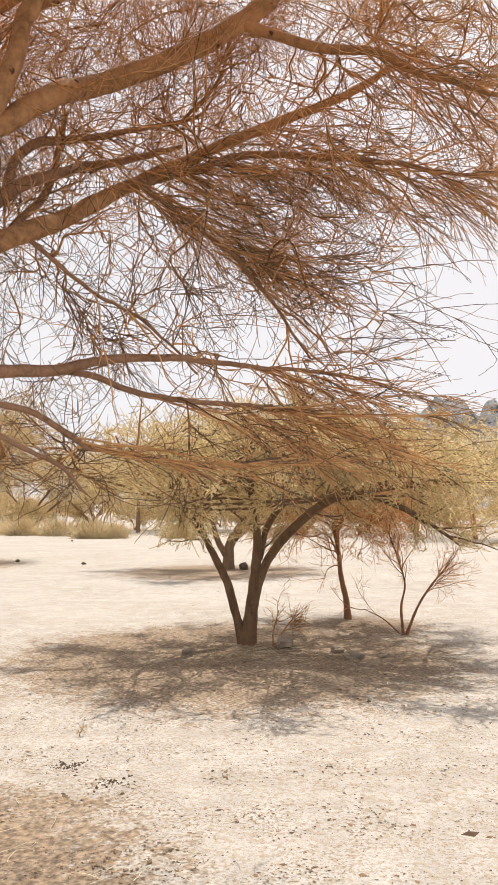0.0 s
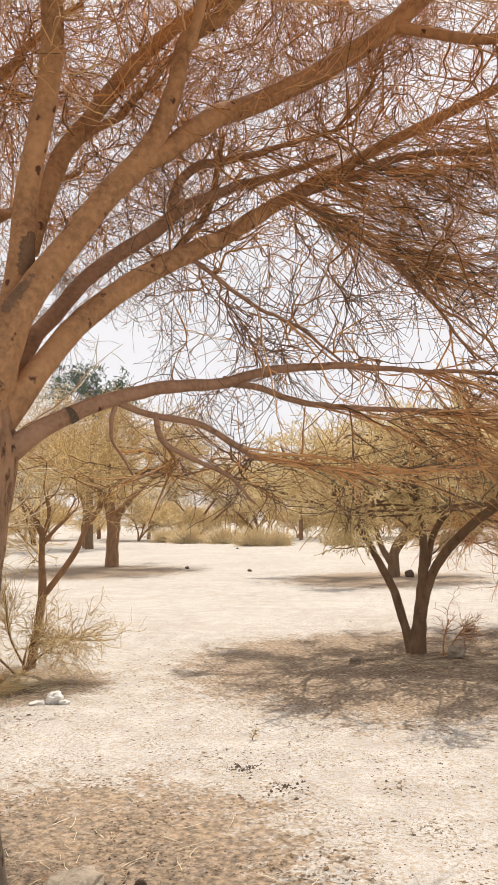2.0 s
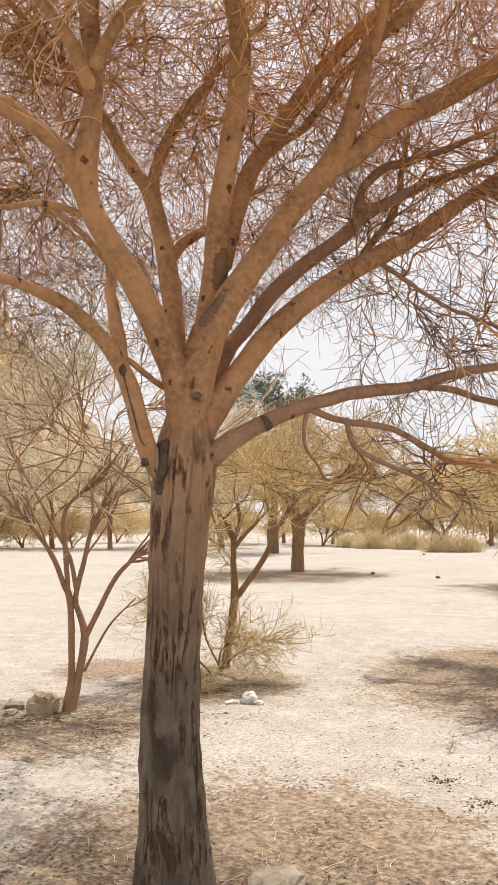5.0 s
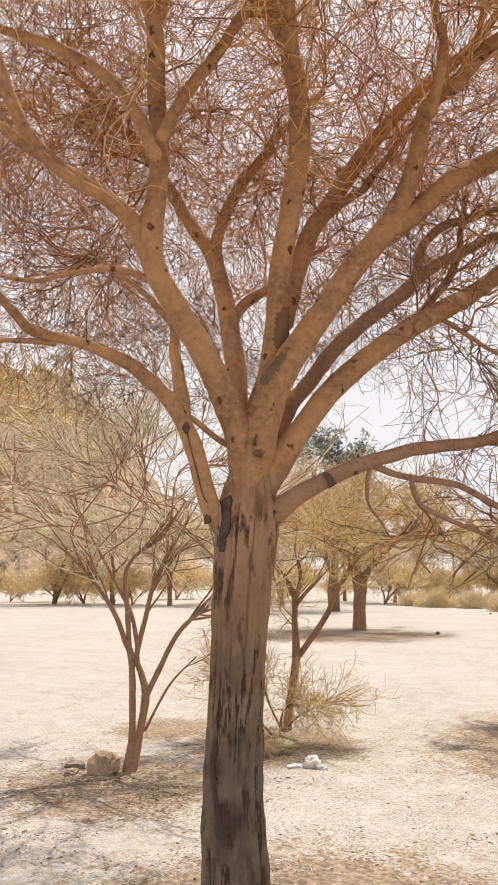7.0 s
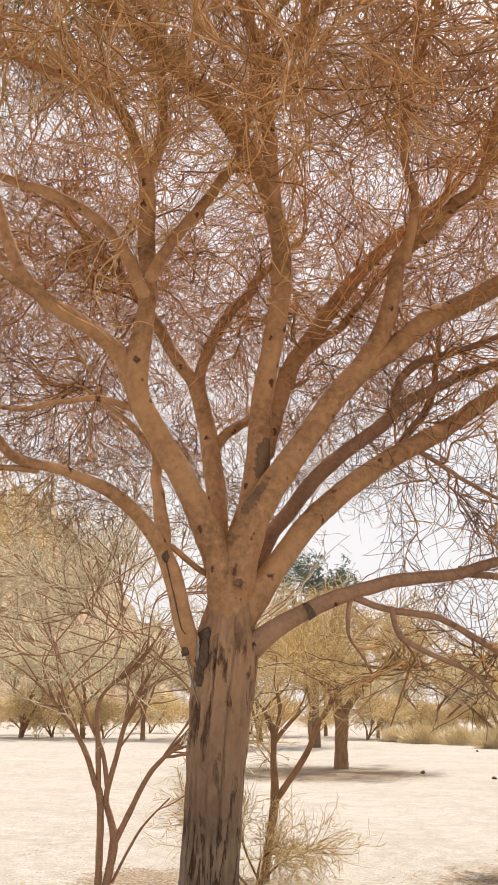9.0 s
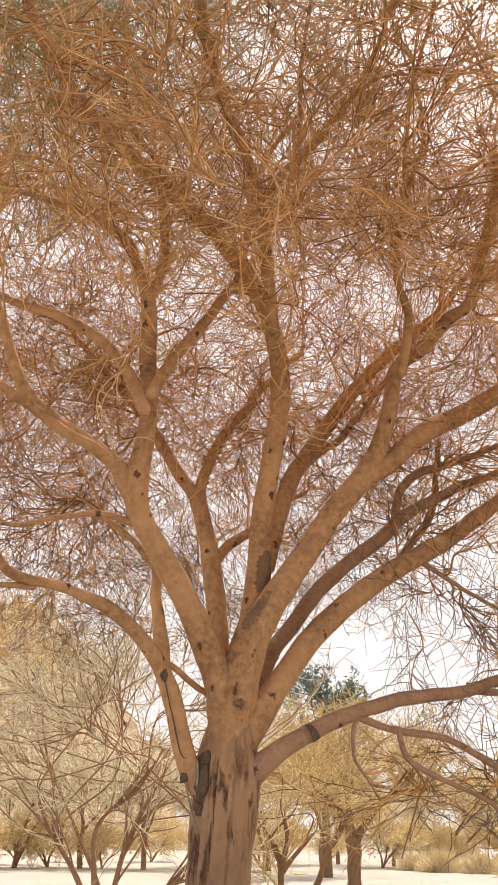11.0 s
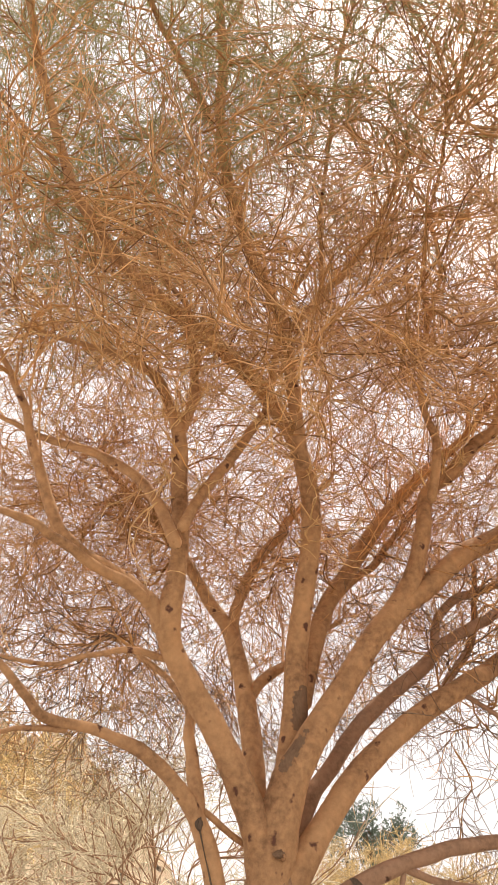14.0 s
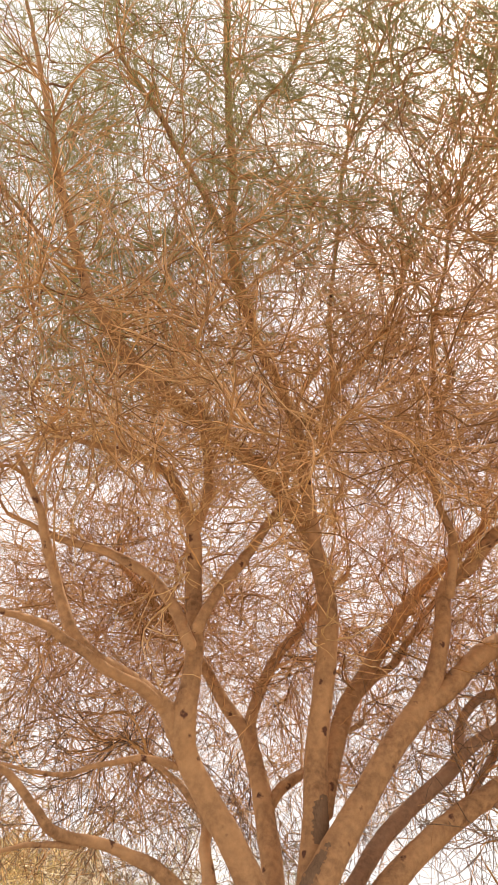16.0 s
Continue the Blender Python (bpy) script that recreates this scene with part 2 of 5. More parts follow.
def spline(ctrl, n):
    """A smooth line of n points through control points; all columns are carried."""
    c = np.asarray(ctrl, float)
    p = np.vstack([2 * c[0] - c[1], c, 2 * c[-1] - c[-2]])
    seg = np.linalg.norm(np.diff(c[:, :3], axis=0), axis=1)
    s = np.concatenate([[0], np.cumsum(seg)])
    u = np.linspace(0, s[-1], n)
    k = np.clip(np.searchsorted(s, u, "right") - 1, 0, len(seg) - 1)
    t = ((u - s[k]) / np.maximum(seg[k], 1e-9))[:, None]
    p0, p1, p2, p3 = p[k], p[k + 1], p[k + 2], p[k + 3]
    out = 0.5 * (2 * p1 + (p2 - p0) * t + (2 * p0 - 5 * p1 + 4 * p2 - p3) * t ** 2 + (3 * p1 - p0 - 3 * p2 + p3) * t ** 3)
    if out.shape[1] > 3:
        out[:, 3] = np.maximum(out[:, 3], 0.001)
    return out


def limb_mesh(name, line, sides=12, lump=0.06, seed=0):
    """A round limb with uneven girth along a line of x, y, z, radius, closed at the tip."""
    pts, rad = line[:, :3], line[:, 3].copy()
    v, f = tube_arrays(pts[None], rad[None], sides)
    n = len(pts)
    v = v.reshape(n, sides, 3)
    for i in range(n):
        for j in range(sides):
            d = v[i, j] - pts[i]
            q = Vector(v[i, j] * 9) + Vector((seed * 3.1, seed, 0))
            v[i, j] = pts[i] + d * (1 + lump * noise.noise(q) * 1.6 + lump * 0.5 * noise.noise(q * 3))
    v = v.reshape(-1, 3)
    tip = np.arange(sides) + (n - 1) * sides
    v = np.vstack([v, pts[-1] + (pts[-1] - pts[-2]) * 0.3])
    cap = np.stack([tip, np.roll(tip, -1), np.full(sides, len(v) - 1), np.full(sides, len(v) - 1)], -1)
    me = bpy.data.meshes.new(name)
    me.from_pydata(v.tolist(), [], f.tolist() + cap[:, :3].tolist())
    me.polygons.foreach_set("use_smooth", np.full(len(me.polygons), True))
    me.update()
    return me


def shoots(lines, count, length, spread, r0, r1, npts, wander, lift, u0=0.2, u1=1.0, out=None, out_w=0.0, taper=0.5):
    """Grow count shoots from random places on the lines (list of arrays (n, 4)). length: (min, max); spread: degrees off the
    parent's run; lift: pull upwards (negative droops); out: a centre that shoots grow away from. Returns (N, npts, 3), (N, npts)."""
    seg_len = np.array([np.linalg.norm(np.diff(l[:, :3], axis=0), axis=1).sum() for l in lines])
    which = rng.choice(len(lines), count, p=seg_len / seg_len.sum())
    u = rng.uniform(u0, u1, count) ** taper if taper != 1 else rng.uniform(u0, u1, count)
    u = u0 + (u1 - u0) * np.clip((u - u0 ** taper) / (u1 ** taper - u0 ** taper + 1e-9), 0, 1) if taper != 1 else u
    st, di, pr = np.zeros((count, 3)), np.zeros((count, 3)), np.zeros(count)
    for k, l in enumerate(lines):
        m = which == k
        if m.any():
            x = u[m] * (len(l) - 1)
            i = np.minimum(x.astype(int), len(l) - 2)
            w = (x - i)[:, None]
            st[m] = l[i, :3] * (1 - w) + l[i + 1, :3] * w
            di[m] = l[i + 1, :3] - l[i, :3]
            pr[m] = l[i, 3]
    return shoot_from(st, di, pr, length, spread, r0, r1, npts, wander, lift, out, out_w)


def shoot_from(st, di, pr, length, spread, r0, r1, npts, wander, lift, out=None, out_w=0.0):
    count = len(st)
    di = unit(di)
    perp = unit(np.cross(di, rng.normal(size=(count, 3))))
    a = np.radians(rng.uniform(spread[0], spread[1], count))[:, None]
    d = di * np.cos(a) + perp * np.sin(a)
    if out is not None:
        d = unit(d + out_w * unit(st - np.asarray(out)))
    ln = rng.uniform(length[0], length[1], count)
    step = (ln / (npts - 1))[:, None]
    pts = np.zeros((count, npts, 3))
    pts[:, 0] = st
    curl = rng.normal(size=(count, 3)) * wander
    bend = unit(np.cross(d, rng.normal(size=(count, 3)))) * rng.uniform(0.3, 1.3, (count, 1)) * wander
    for k in range(1, npts):
        curl = 0.35 * curl + 0.75 * rng.normal(size=(count, 3)) * wander
        d = unit(d + curl + bend * (-1) ** k + np.array([0, 0, lift]))
        pts[:, k] = pts[:, k - 1] + d * step
    first = np.minimum(r0 * rng.uniform(0.7, 1.3, count), np.maximum(pr * 0.8, r1 * 1.2))
    rad = first[:, None] * (1 - np.linspace(0, 1, npts)) + r1 * np.linspace(0, 1, npts)
    return pts, rad


def side_shoots(group, count, length, spread, r0, r1, npts, wander, lift, u0=0.15, out=None, out_w=0.0):
    """Grow count shoots off a group of tubes."""
    pts, rad = group
    N, n, _ = pts.shape
    which = rng.integers(0, N, count)
    x = rng.uniform(u0, 1, count) * (n - 1)
    i = np.minimum(x.astype(int), n - 2)
    w = (x - i)[:, None]
    st = pts[which, i] * (1 - w) + pts[which, i + 1] * w
    di = pts[which, i + 1] - pts[which, i]
    return shoot_from(st, di, rad[which, i], length, spread, r0, r1, npts, wander, lift, out, out_w)


def leaflets(name, group, count, size, u0=0.2):
    """Many small folded leaves along a group of twigs."""
    pts, rad = group
    N, n, _ = pts.shape
    which = rng.integers(0, N, count)
    x = rng.uniform(u0, 1, count) * (n - 1)
    i = np.minimum(x.astype(int), n - 2)
    w = (x - i)[:, None]
    st = pts[which, i] * (1 - w) + pts[which, i + 1] * w
    a = unit(rng.normal(size=(count, 3)))
    b = unit(np.cross(a, rng.normal(size=(count, 3))))
    c = np.cross(a, b)
    s = size * rng.uniform(0.6, 1.5, count)[:, None]
    v = np.stack([st, st + (a + 0.38 * b + 0.12 * c) * s, st + a * s * 2.0, st + (a - 0.38 * b + 0.12 * c) * s], 1)
    f = np.arange(count * 4).reshape(count, 4)
    tri = np.concatenate([f[:, [0, 1, 2]], f[:, [0, 2, 3]]])
    return mesh_from(name, v.reshape(-1, 3), tri, False)


def as_lines(group):
    pts, rad = group
    return [np.hstack([p, r[:, None]]) for p, r in zip(pts, rad)]

# ---- ground ----
def ground_height(x, y):
    d = math.hypot(x, y)
    near = max(0.0, 1 - d / 60)
    return (0.05 * noise.noise(Vector((x * 0.35, y * 0.35, 3))) + 0.018 * noise.noise(Vector((x * 1.7, y * 1.7, 9)))) * near


def sand_material():
    m = bpy.data.materials.new("pale_sand")
    m.use_nodes = True
    nt = m.node_tree
    bs = nt.nodes["Principled BSDF"]
    bs.inputs["Roughness"].default_value = 0.95
    bs.inputs["Specular IOR Level"].default_value = 0.15
    co = nt.nodes.new("ShaderNodeTexCoord").outputs["Object"]

    def nz(scale, detail=5.0, stretch=None):
        n = nt.nodes.new("ShaderNodeTexNoise")
        n.inputs["Scale"].default_value, n.inputs["Detail"].default_value = scale, detail
        src = co
        if stretch:
            mp = nt.nodes.new("ShaderNodeMapping")
            mp.inputs["Scale"].default_value = stretch
            nt.links.new(co, mp.inputs["Vector"])
            src = mp.outputs[0]
        nt.links.new(src, n.inputs["Vector"])
        return n.outputs["Fac"]

    def rg(fac, lo, hi, a=0.0, b=1.0):
        r = nt.nodes.new("ShaderNodeMapRange")
        for k, v in (("From Min", lo), ("From Max", hi), ("To Min", a), ("To Max", b)):
            r.inputs[k].default_value = v
        nt.links.new(fac, r.inputs["Value"])
        return r.outputs["Result"]

    def mix(fac, a, b):
        x = nt.nodes.new("ShaderNodeMix")
        x.data_type = "RGBA"
        for sock, v in ((x.inputs["Factor"], fac), (x.inputs[6], a), (x.inputs[7], b)):
            if isinstance(v, bpy.types.NodeSocket):
                nt.links.new(v, sock)
            else:
                sock.default_value = (*v, 1)
        return x.outputs[2]

    def math_node(op, a, b):
        x = nt.nodes.new("ShaderNodeMath")
        x.operation = op
        for sock, v in zip(x.inputs, (a, b)):
            if isinstance(v, bpy.types.NodeSocket):
                nt.links.new(v, sock)
            else:
                sock.default_value = v
        return x.outputs[0]

    col = mix(rg(nz(0.45), 0.35, 0.65), (0.335, 0.316, 0.297), (0.405, 0.388, 0.370))
    col = mix(rg(nz(4.0), 0.4, 0.75), col, (0.46, 0.441, 0.423))
    col = mix(rg(nz(1.6, 4.0, (0.22, 1, 1)), 0.5, 0.72, 0.0, 0.5), col, (0.335, 0.305, 0.277))
    # crusty flakes and grit
    grit = nz(55, 3.0)
    flakes = nz(24, 6.0)
    col = mix(rg(flakes, 0.53, 0.57, 0.0, 0.5), col, (0.31, 0.24, 0.165))
    specks = math_node("MULTIPLY", rg(grit, 0.56, 0.60, 0.0, 0.8), rg(nz(2.2, 4.0), 0.42, 0.62, 0.25, 1.0))
    col = mix(specks, col, (0.19, 0.14, 0.09))
    col = mix(rg(nz(105, 2.0), 0.58, 0.62, 0.0, 0.55), col, (0.26, 0.21, 0.13))
    # brown leaf litter round the feet of trees and shrubs; part of the brown paints their shade
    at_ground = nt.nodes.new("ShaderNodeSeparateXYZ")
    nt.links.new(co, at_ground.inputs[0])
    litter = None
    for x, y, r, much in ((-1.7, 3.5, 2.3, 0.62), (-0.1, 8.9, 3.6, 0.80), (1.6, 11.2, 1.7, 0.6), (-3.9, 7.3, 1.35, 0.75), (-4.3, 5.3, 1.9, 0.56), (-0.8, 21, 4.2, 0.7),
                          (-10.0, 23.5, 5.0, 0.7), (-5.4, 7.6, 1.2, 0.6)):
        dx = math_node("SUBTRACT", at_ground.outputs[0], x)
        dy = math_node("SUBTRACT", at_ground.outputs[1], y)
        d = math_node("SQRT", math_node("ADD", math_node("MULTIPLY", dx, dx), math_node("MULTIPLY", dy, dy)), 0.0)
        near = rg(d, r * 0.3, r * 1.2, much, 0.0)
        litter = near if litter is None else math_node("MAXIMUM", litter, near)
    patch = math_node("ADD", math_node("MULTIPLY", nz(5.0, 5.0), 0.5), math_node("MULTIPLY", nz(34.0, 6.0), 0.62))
    litter_shade = rg(math_node("ADD", litter, patch), 0.95, 1.07, 0.0, 0.8)
    col = mix(litter_shade, col, mix(rg(nz(30), 0.35, 0.65), (0.085, 0.055, 0.034), (0.33, 0.235, 0.15)))
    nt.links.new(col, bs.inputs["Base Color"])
    hgt = math_node("ADD", math_node("MULTIPLY", flakes, 1.2), math_node("MULTIPLY", grit, 0.7))
    bp = nt.nodes.new("ShaderNodeBump")
    bp.inputs["Strength"].default_value, bp.inputs["Distance"].default_value = 0.6, 0.02
    nt.links.new(hgt, bp.inputs["Height"])
    nt.links.new(bp.outputs[0], bs.inputs["Normal"])
    return m


def build_ground():
    n = 241
    u = np.linspace(-1, 1, n)
    ax = np.sinh(u * 7.2) / np.sinh(7.2) * 4000
    xs, ys = np.meshgrid(ax - 1.0, ax + 7.0)
    v = np.stack([xs.ravel(), ys.ravel(), np.zeros(n * n)], 1)
    for p in v:
        p[2] = ground_height(p[0], p[1])
    i = np.arange(n * n).reshape(n, n)
    f = np.stack([i[:-1, :-1], i[:-1, 1:], i[1:, 1:], i[1:, :-1]], -1).reshape(-1, 4)
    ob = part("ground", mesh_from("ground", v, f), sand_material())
    tagged(ob, "pale crusted desert sand strewn with leaf litter", "ground", kind="structure")


build_ground()

# ---- the large acacia ----
def scar(name, at, size, parent, tilt=(0, 0, 0), squash=0.4, seed=1, mat=None):
    """A torn, dark hollow edge on bark."""
    bm = bmesh.new()
    bmesh.ops.create_icosphere(bm, subdivisions=3, radius=1)
    for w in bm.verts:
        k = 1 + 0.45 * noise.noise(w.co * 1.8 + Vector((seed, 0, 0))) + 0.25 * noise.noise(w.co * 5 + Vector((seed, 0, 0)))
        w.co = Vector((w.co.x * size[0] * k, w.co.y * size[1] * k * squash, w.co.z * size[2] * k))
    for fc in bm.faces:
        fc.smooth = True
    bm.transform(pose(*at, *tilt))
    return part(name, bm, mat or SCAR, parent)


def big_acacia():
    tree = thing("acacia_tree", (-1.80, 2.93, 0), "large spreading acacia with tan bark and a tangle of bare twigs", "tree")
    lines, wood, seeds = {}, {}, {}

    def limb(name, pts):
        pts = np.array(pts)
        if name != "trunk":
            pts[:, 3] *= 0.50 if name.startswith("top_") else 0.91
        ln = np.linalg.norm(np.diff(pts[:, :3], axis=0), axis=1).sum()
        line = spline(pts, max(14, int(ln / 0.035)))
        if name != "trunk":
            for i, p in enumerate(line):
                q = Vector(p[:3]) * 7.0 + Vector((len(lines) * 3.7, 0, 0))
                amp = min(0.011, 0.003 + 0.25 * max(0.0, 0.045 - p[3])) * min(1, i / 8)
                p[:3] += np.array(noise.noise_vector(q) * amp + noise.noise_vector(q * 2.6) * amp * 0.5)
        lines[name] = line
        if name == "trunk":
            v = spline(pts, 300)
            me = limb_mesh("trunk", v, 128, 0.035, 2)
            for w in me.vertices:
                axis = v[np.argmin(np.abs(v[:, 2] - w.co.z)), :3]
                d = Vector((w.co.x - axis[0], w.co.y - axis[1], 0))
                ang = math.atan2(d.y, d.x)
                ridge = noise.noise(Vector((math.cos(ang) * 5.5, math.sin(ang) * 5.5, w.co.z * 1.1)))
                foot = max(0, 0.32 - w.co.z) * 0.5 * (0.5 + 0.5 * math.sin(ang * 5 + 1))
                w.co += d.normalized() * (-0.012 * max(0, abs(ridge) * -6 + 1) + 0.006 * ridge + foot * 0.15)
            wood[name] = part("trunk", me, BARK_TRUNK, tree, "grey-brown trunk with dark vertical cracks")
        else:
            d = unit(line[0, :3] - line[1, :3])
            r = line[0, 3]
            line = np.vstack([[*(line[0, :3] + d * r * 0.9), r * 0.15], [*(line[0, :3] + d * r * 0.6), r * 0.65], line])
            sides = 16 if pts[0, 3] > 0.04 else 10
            wood[name] = part("limb", limb_mesh("limb", line, sides, 0.07, len(lines)), BARK_GREY if name.startswith(("low_right", "right_upper", "right_main_")) else BARK_LIMB, tree)
            seeds[name] = len(lines)

    limb("trunk", [(-1.80, 2.93, -0.04, 0.1841), (-1.80, 2.93, 0.14, 0.1617), (-1.80, 2.92, 0.39, 0.142), (-1.815, 2.92, 0.73, 0.1265), (-1.80, 2.93, 1.20, 0.1185), (-1.785, 2.94, 1.56, 0.128), (-1.76, 2.95, 1.86, 0.1393), (-1.75, 2.96, 2.03, 0.1100), (-1.73, 2.98, 2.21, 0.0708), (-1.72, 3.00, 2.34, 0.0306)])
    limb("low_right", [(-1.77, 2.95, 1.81, 0.0447), (-1.68, 2.97, 1.88, 0.0594), (-1.59, 2.98, 1.94, 0.0516), (-1.51, 3.02, 2.00, 0.0443), (-1.36, 3.11, 2.09, 0.0385), (-1.24, 3.22, 2.15, 0.0355), (-1.10, 3.34, 2.20, 0.0324), (-0.90, 3.59, 2.25, 0.0297), (-0.67, 3.79, 2.34, 0.0240), (-0.31, 3.89, 2.36, 0.0186), (0.03, 3.95, 2.33, 0.0130), (0.46, 3.97, 2.30, 0.0088)])
    limb("low_right_b", [(-0.86, 3.66, 2.26, 0.0206), (-0.73, 3.71, 2.24, 0.0179), (-0.58, 3.76, 2.18, 0.0166), (-0.39, 3.81, 2.15, 0.0153), (-0.17, 3.86, 2.13, 0.0140), (0.11, 3.90, 2.12, 0.0113), (0.45, 3.89, 2.06, 0.0071)])
    limb("low_right_c", [(-1.27, 3.19, 2.12, 0.0189), (-1.16, 3.27, 2.07, 0.0165), (-1.02, 3.33, 2.05, 0.0166), (-0.88, 3.40, 2.00, 0.0154), (-0.73, 3.49, 1.89, 0.0143), (-0.66, 3.64, 1.88, 0.0120), (-0.38, 3.73, 1.84, 0.0095), (-0.17, 3.80, 1.75, 0.0068)])
    limb("low_right_d", [(-1.12, 3.28, 2.07, 0.0152), (-1.09, 3.26, 1.96, 0.0138), (-0.99, 3.29, 1.88, 0.0125), (-0.83, 3.36, 1.80, 0.0101), (-0.70, 3.39, 1.67, 0.0063)])
    limb("low_right_e", [(-1.27, 3.19, 2.12, 0.0113), (-1.28, 3.16, 2.02, 0.0100), (-1.26, 3.15, 1.92, 0.0074), (-1.19, 3.17, 1.80, 0.0049)])
    limb("right_main", [(-1.74, 2.96, 1.81, 0.0447), (-1.70, 2.98, 2.02, 0.0700), (-1.63, 3.03, 2.16, 0.0681), (-1.54, 3.14, 2.35, 0.0595), (-1.43, 3.28, 2.55, 0.0589), (-1.22, 3.51, 2.80, 0.0566), (-0.99, 3.73, 2.99, 0.0536), (-0.99, 3.93, 3.08, 0.0527), (-0.77, 4.13, 3.30, 0.0456), (-0.52, 4.32, 3.52, 0.0376), (-0.14, 4.50, 3.78, 0.0360), (0.27, 4.64, 4.02, 0.0339), (0.64, 4.76, 4.24, 0.0295), (0.94, 4.81, 4.46, 0.0224)])
    limb("right_main_b", [(-0.66, 4.22, 3.40, 0.0283), (-0.29, 4.29, 3.53, 0.0271), (0.03, 4.30, 3.62, 0.0239), (0.51, 4.27, 3.58, 0.0204), (0.81, 4.22, 3.53, 0.0170), (1.18, 4.19, 3.45, 0.0119), (1.51, 4.13, 3.46, 0.0069)])
    limb("right_main_c", [(-1.09, 3.64, 2.92, 0.0146), (-0.92, 3.65, 2.79, 0.0129), (-0.74, 3.69, 2.64, 0.0099), (-0.56, 3.81, 2.56, 0.0100), (-0.37, 3.88, 2.41, 0.0072), (-0.26, 3.89, 2.29, 0.0057)])
    limb("right_main_d", [(-0.63, 4.20, 3.42, 0.0166), (-0.37, 4.13, 3.20, 0.0144), (-0.03, 4.05, 2.89, 0.0122), (0.17, 4.00, 2.61, 0.0089), (0.29, 3.99, 2.43, 0.0073)])
    limb("right_upper", [(-1.71, 3.09, 2.22, 0.0467), (-1.68, 3.19, 2.41, 0.0440), (-1.63, 3.28, 2.53, 0.0423), (-1.50, 3.46, 2.80, 0.0430), (-1.28, 3.70, 3.07, 0.0409), (-1.17, 3.84, 3.23, 0.0377), (-0.99, 3.99, 3.37, 0.0324), (-0.91, 4.20, 3.50, 0.0304), (-0.72, 4.34, 3.60, 0.0243), (-0.40, 4.48, 3.75, 0.0161)])
    limb("right_upper_b", [(-1.21, 3.78, 3.17, 0.0278), (-1.19, 3.84, 3.36, 0.0286), (-1.10, 3.91, 3.50, 0.0276), (-0.98, 3.99, 3.55, 0.0264), (-0.76, 4.23, 3.70, 0.0189), (-0.36, 4.38, 3.86, 0.0125)])
    limb("right_upper_c", [(-1.16, 3.60, 2.87, 0.0241), (-1.20, 3.85, 3.02, 0.0241), (-1.11, 4.10, 3.29, 0.0247), (-1.07, 4.16, 3.45, 0.0236), (-1.06, 4.22, 3.61, 0.0190), (-1.04, 4.27, 3.85, 0.0178)])
    limb("mid_right", [(-1.76, 2.95, 1.89, 0.0797), (-1.73, 2.94, 2.13, 0.1048), (-1.66, 2.95, 2.40, 0.0904), (-1.58, 2.99, 2.57, 0.0763), (-1.48, 3.09, 2.78, 0.0656), (-1.36, 3.20, 3.02, 0.0625), (-1.23, 3.35, 3.27, 0.0657), (-1.13, 3.44, 3.36, 0.0583), (-0.94, 3.59, 3.58, 0.0610), (-0.76, 3.85, 3.78, 0.0597), (-0.42, 3.98, 3.99, 0.0604), (-0.13, 4.05, 4.19, 0.0588), (0.09, 4.10, 4.39, 0.0571), (0.25, 4.19, 4.68, 0.0524), (0.39, 4.28, 5.02, 0.0435), (0.67, 4.35, 5.43, 0.0336)])
    limb("mid_right_b", [(-0.03, 4.06, 4.24, 0.0348), (0.18, 4.05, 4.16, 0.0327), (0.39, 4.03, 4.09, 0.0308), (0.66, 4.00, 4.05, 0.0272), (0.89, 3.95, 3.90, 0.0218), (1.19, 3.87, 3.76, 0.0149), (1.49, 3.82, 3.61, 0.0082)])
    limb("mid_right_up", [(-1.26, 3.32, 3.22, 0.0565), (-1.15, 3.38, 3.41, 0.0522), (-1.07, 3.40, 3.64, 0.0476), (-1.01, 3.42, 3.90, 0.0461), (-0.87, 3.42, 3.98, 0.0418), (-0.72, 3.45, 4.14, 0.0395), (-0.59, 3.43, 4.19, 0.0347), (-0.45, 3.32, 4.44, 0.0302), (-0.31, 3.18, 4.73, 0.0259), (-0.16, 2.99, 5.02, 0.0213), (-0.00, 2.85, 5.39, 0.0154)])
    limb("mid_right_up_b", [(-0.95, 3.27, 3.77, 0.0294), (-0.86, 3.19, 4.01, 0.0238), (-0.87, 3.08, 4.27, 0.0197), (-0.78, 3.00, 4.56, 0.0171), (-0.62, 2.94, 4.92, 0.0129), (-0.59, 2.84, 5.40, 0.0086)])
    limb("center", [(-1.70, 2.97, 2.28, 0.0757), (-1.69, 3.05, 2.55, 0.0678), (-1.67, 3.08, 2.83, 0.0630), (-1.65, 3.07, 3.04, 0.0599), (-1.59, 3.04, 3.26, 0.0564), (-1.53, 3.01, 3.48, 0.0545), (-1.49, 2.98, 3.69, 0.0540), (-1.48, 2.93, 3.85, 0.0531), (-1.47, 2.81, 4.01, 0.0490), (-1.52, 2.67, 4.19, 0.0465), (-1.58, 2.50, 4.32, 0.0450), (-1.55, 2.23, 4.24, 0.0411), (-1.66, 1.97, 4.34, 0.0393), (-1.75, 1.69, 4.44, 0.0363), (-1.80, 1.49, 4.58, 0.0312), (-1.81, 1.33, 4.71, 0.0261), (-1.77, 1.03, 5.08, 0.0216), (-1.69, 0.78, 5.35, 0.0164), (-1.62, 0.54, 5.64, 0.0109), (-1.52, 0.27, 5.84, 0.0048)])
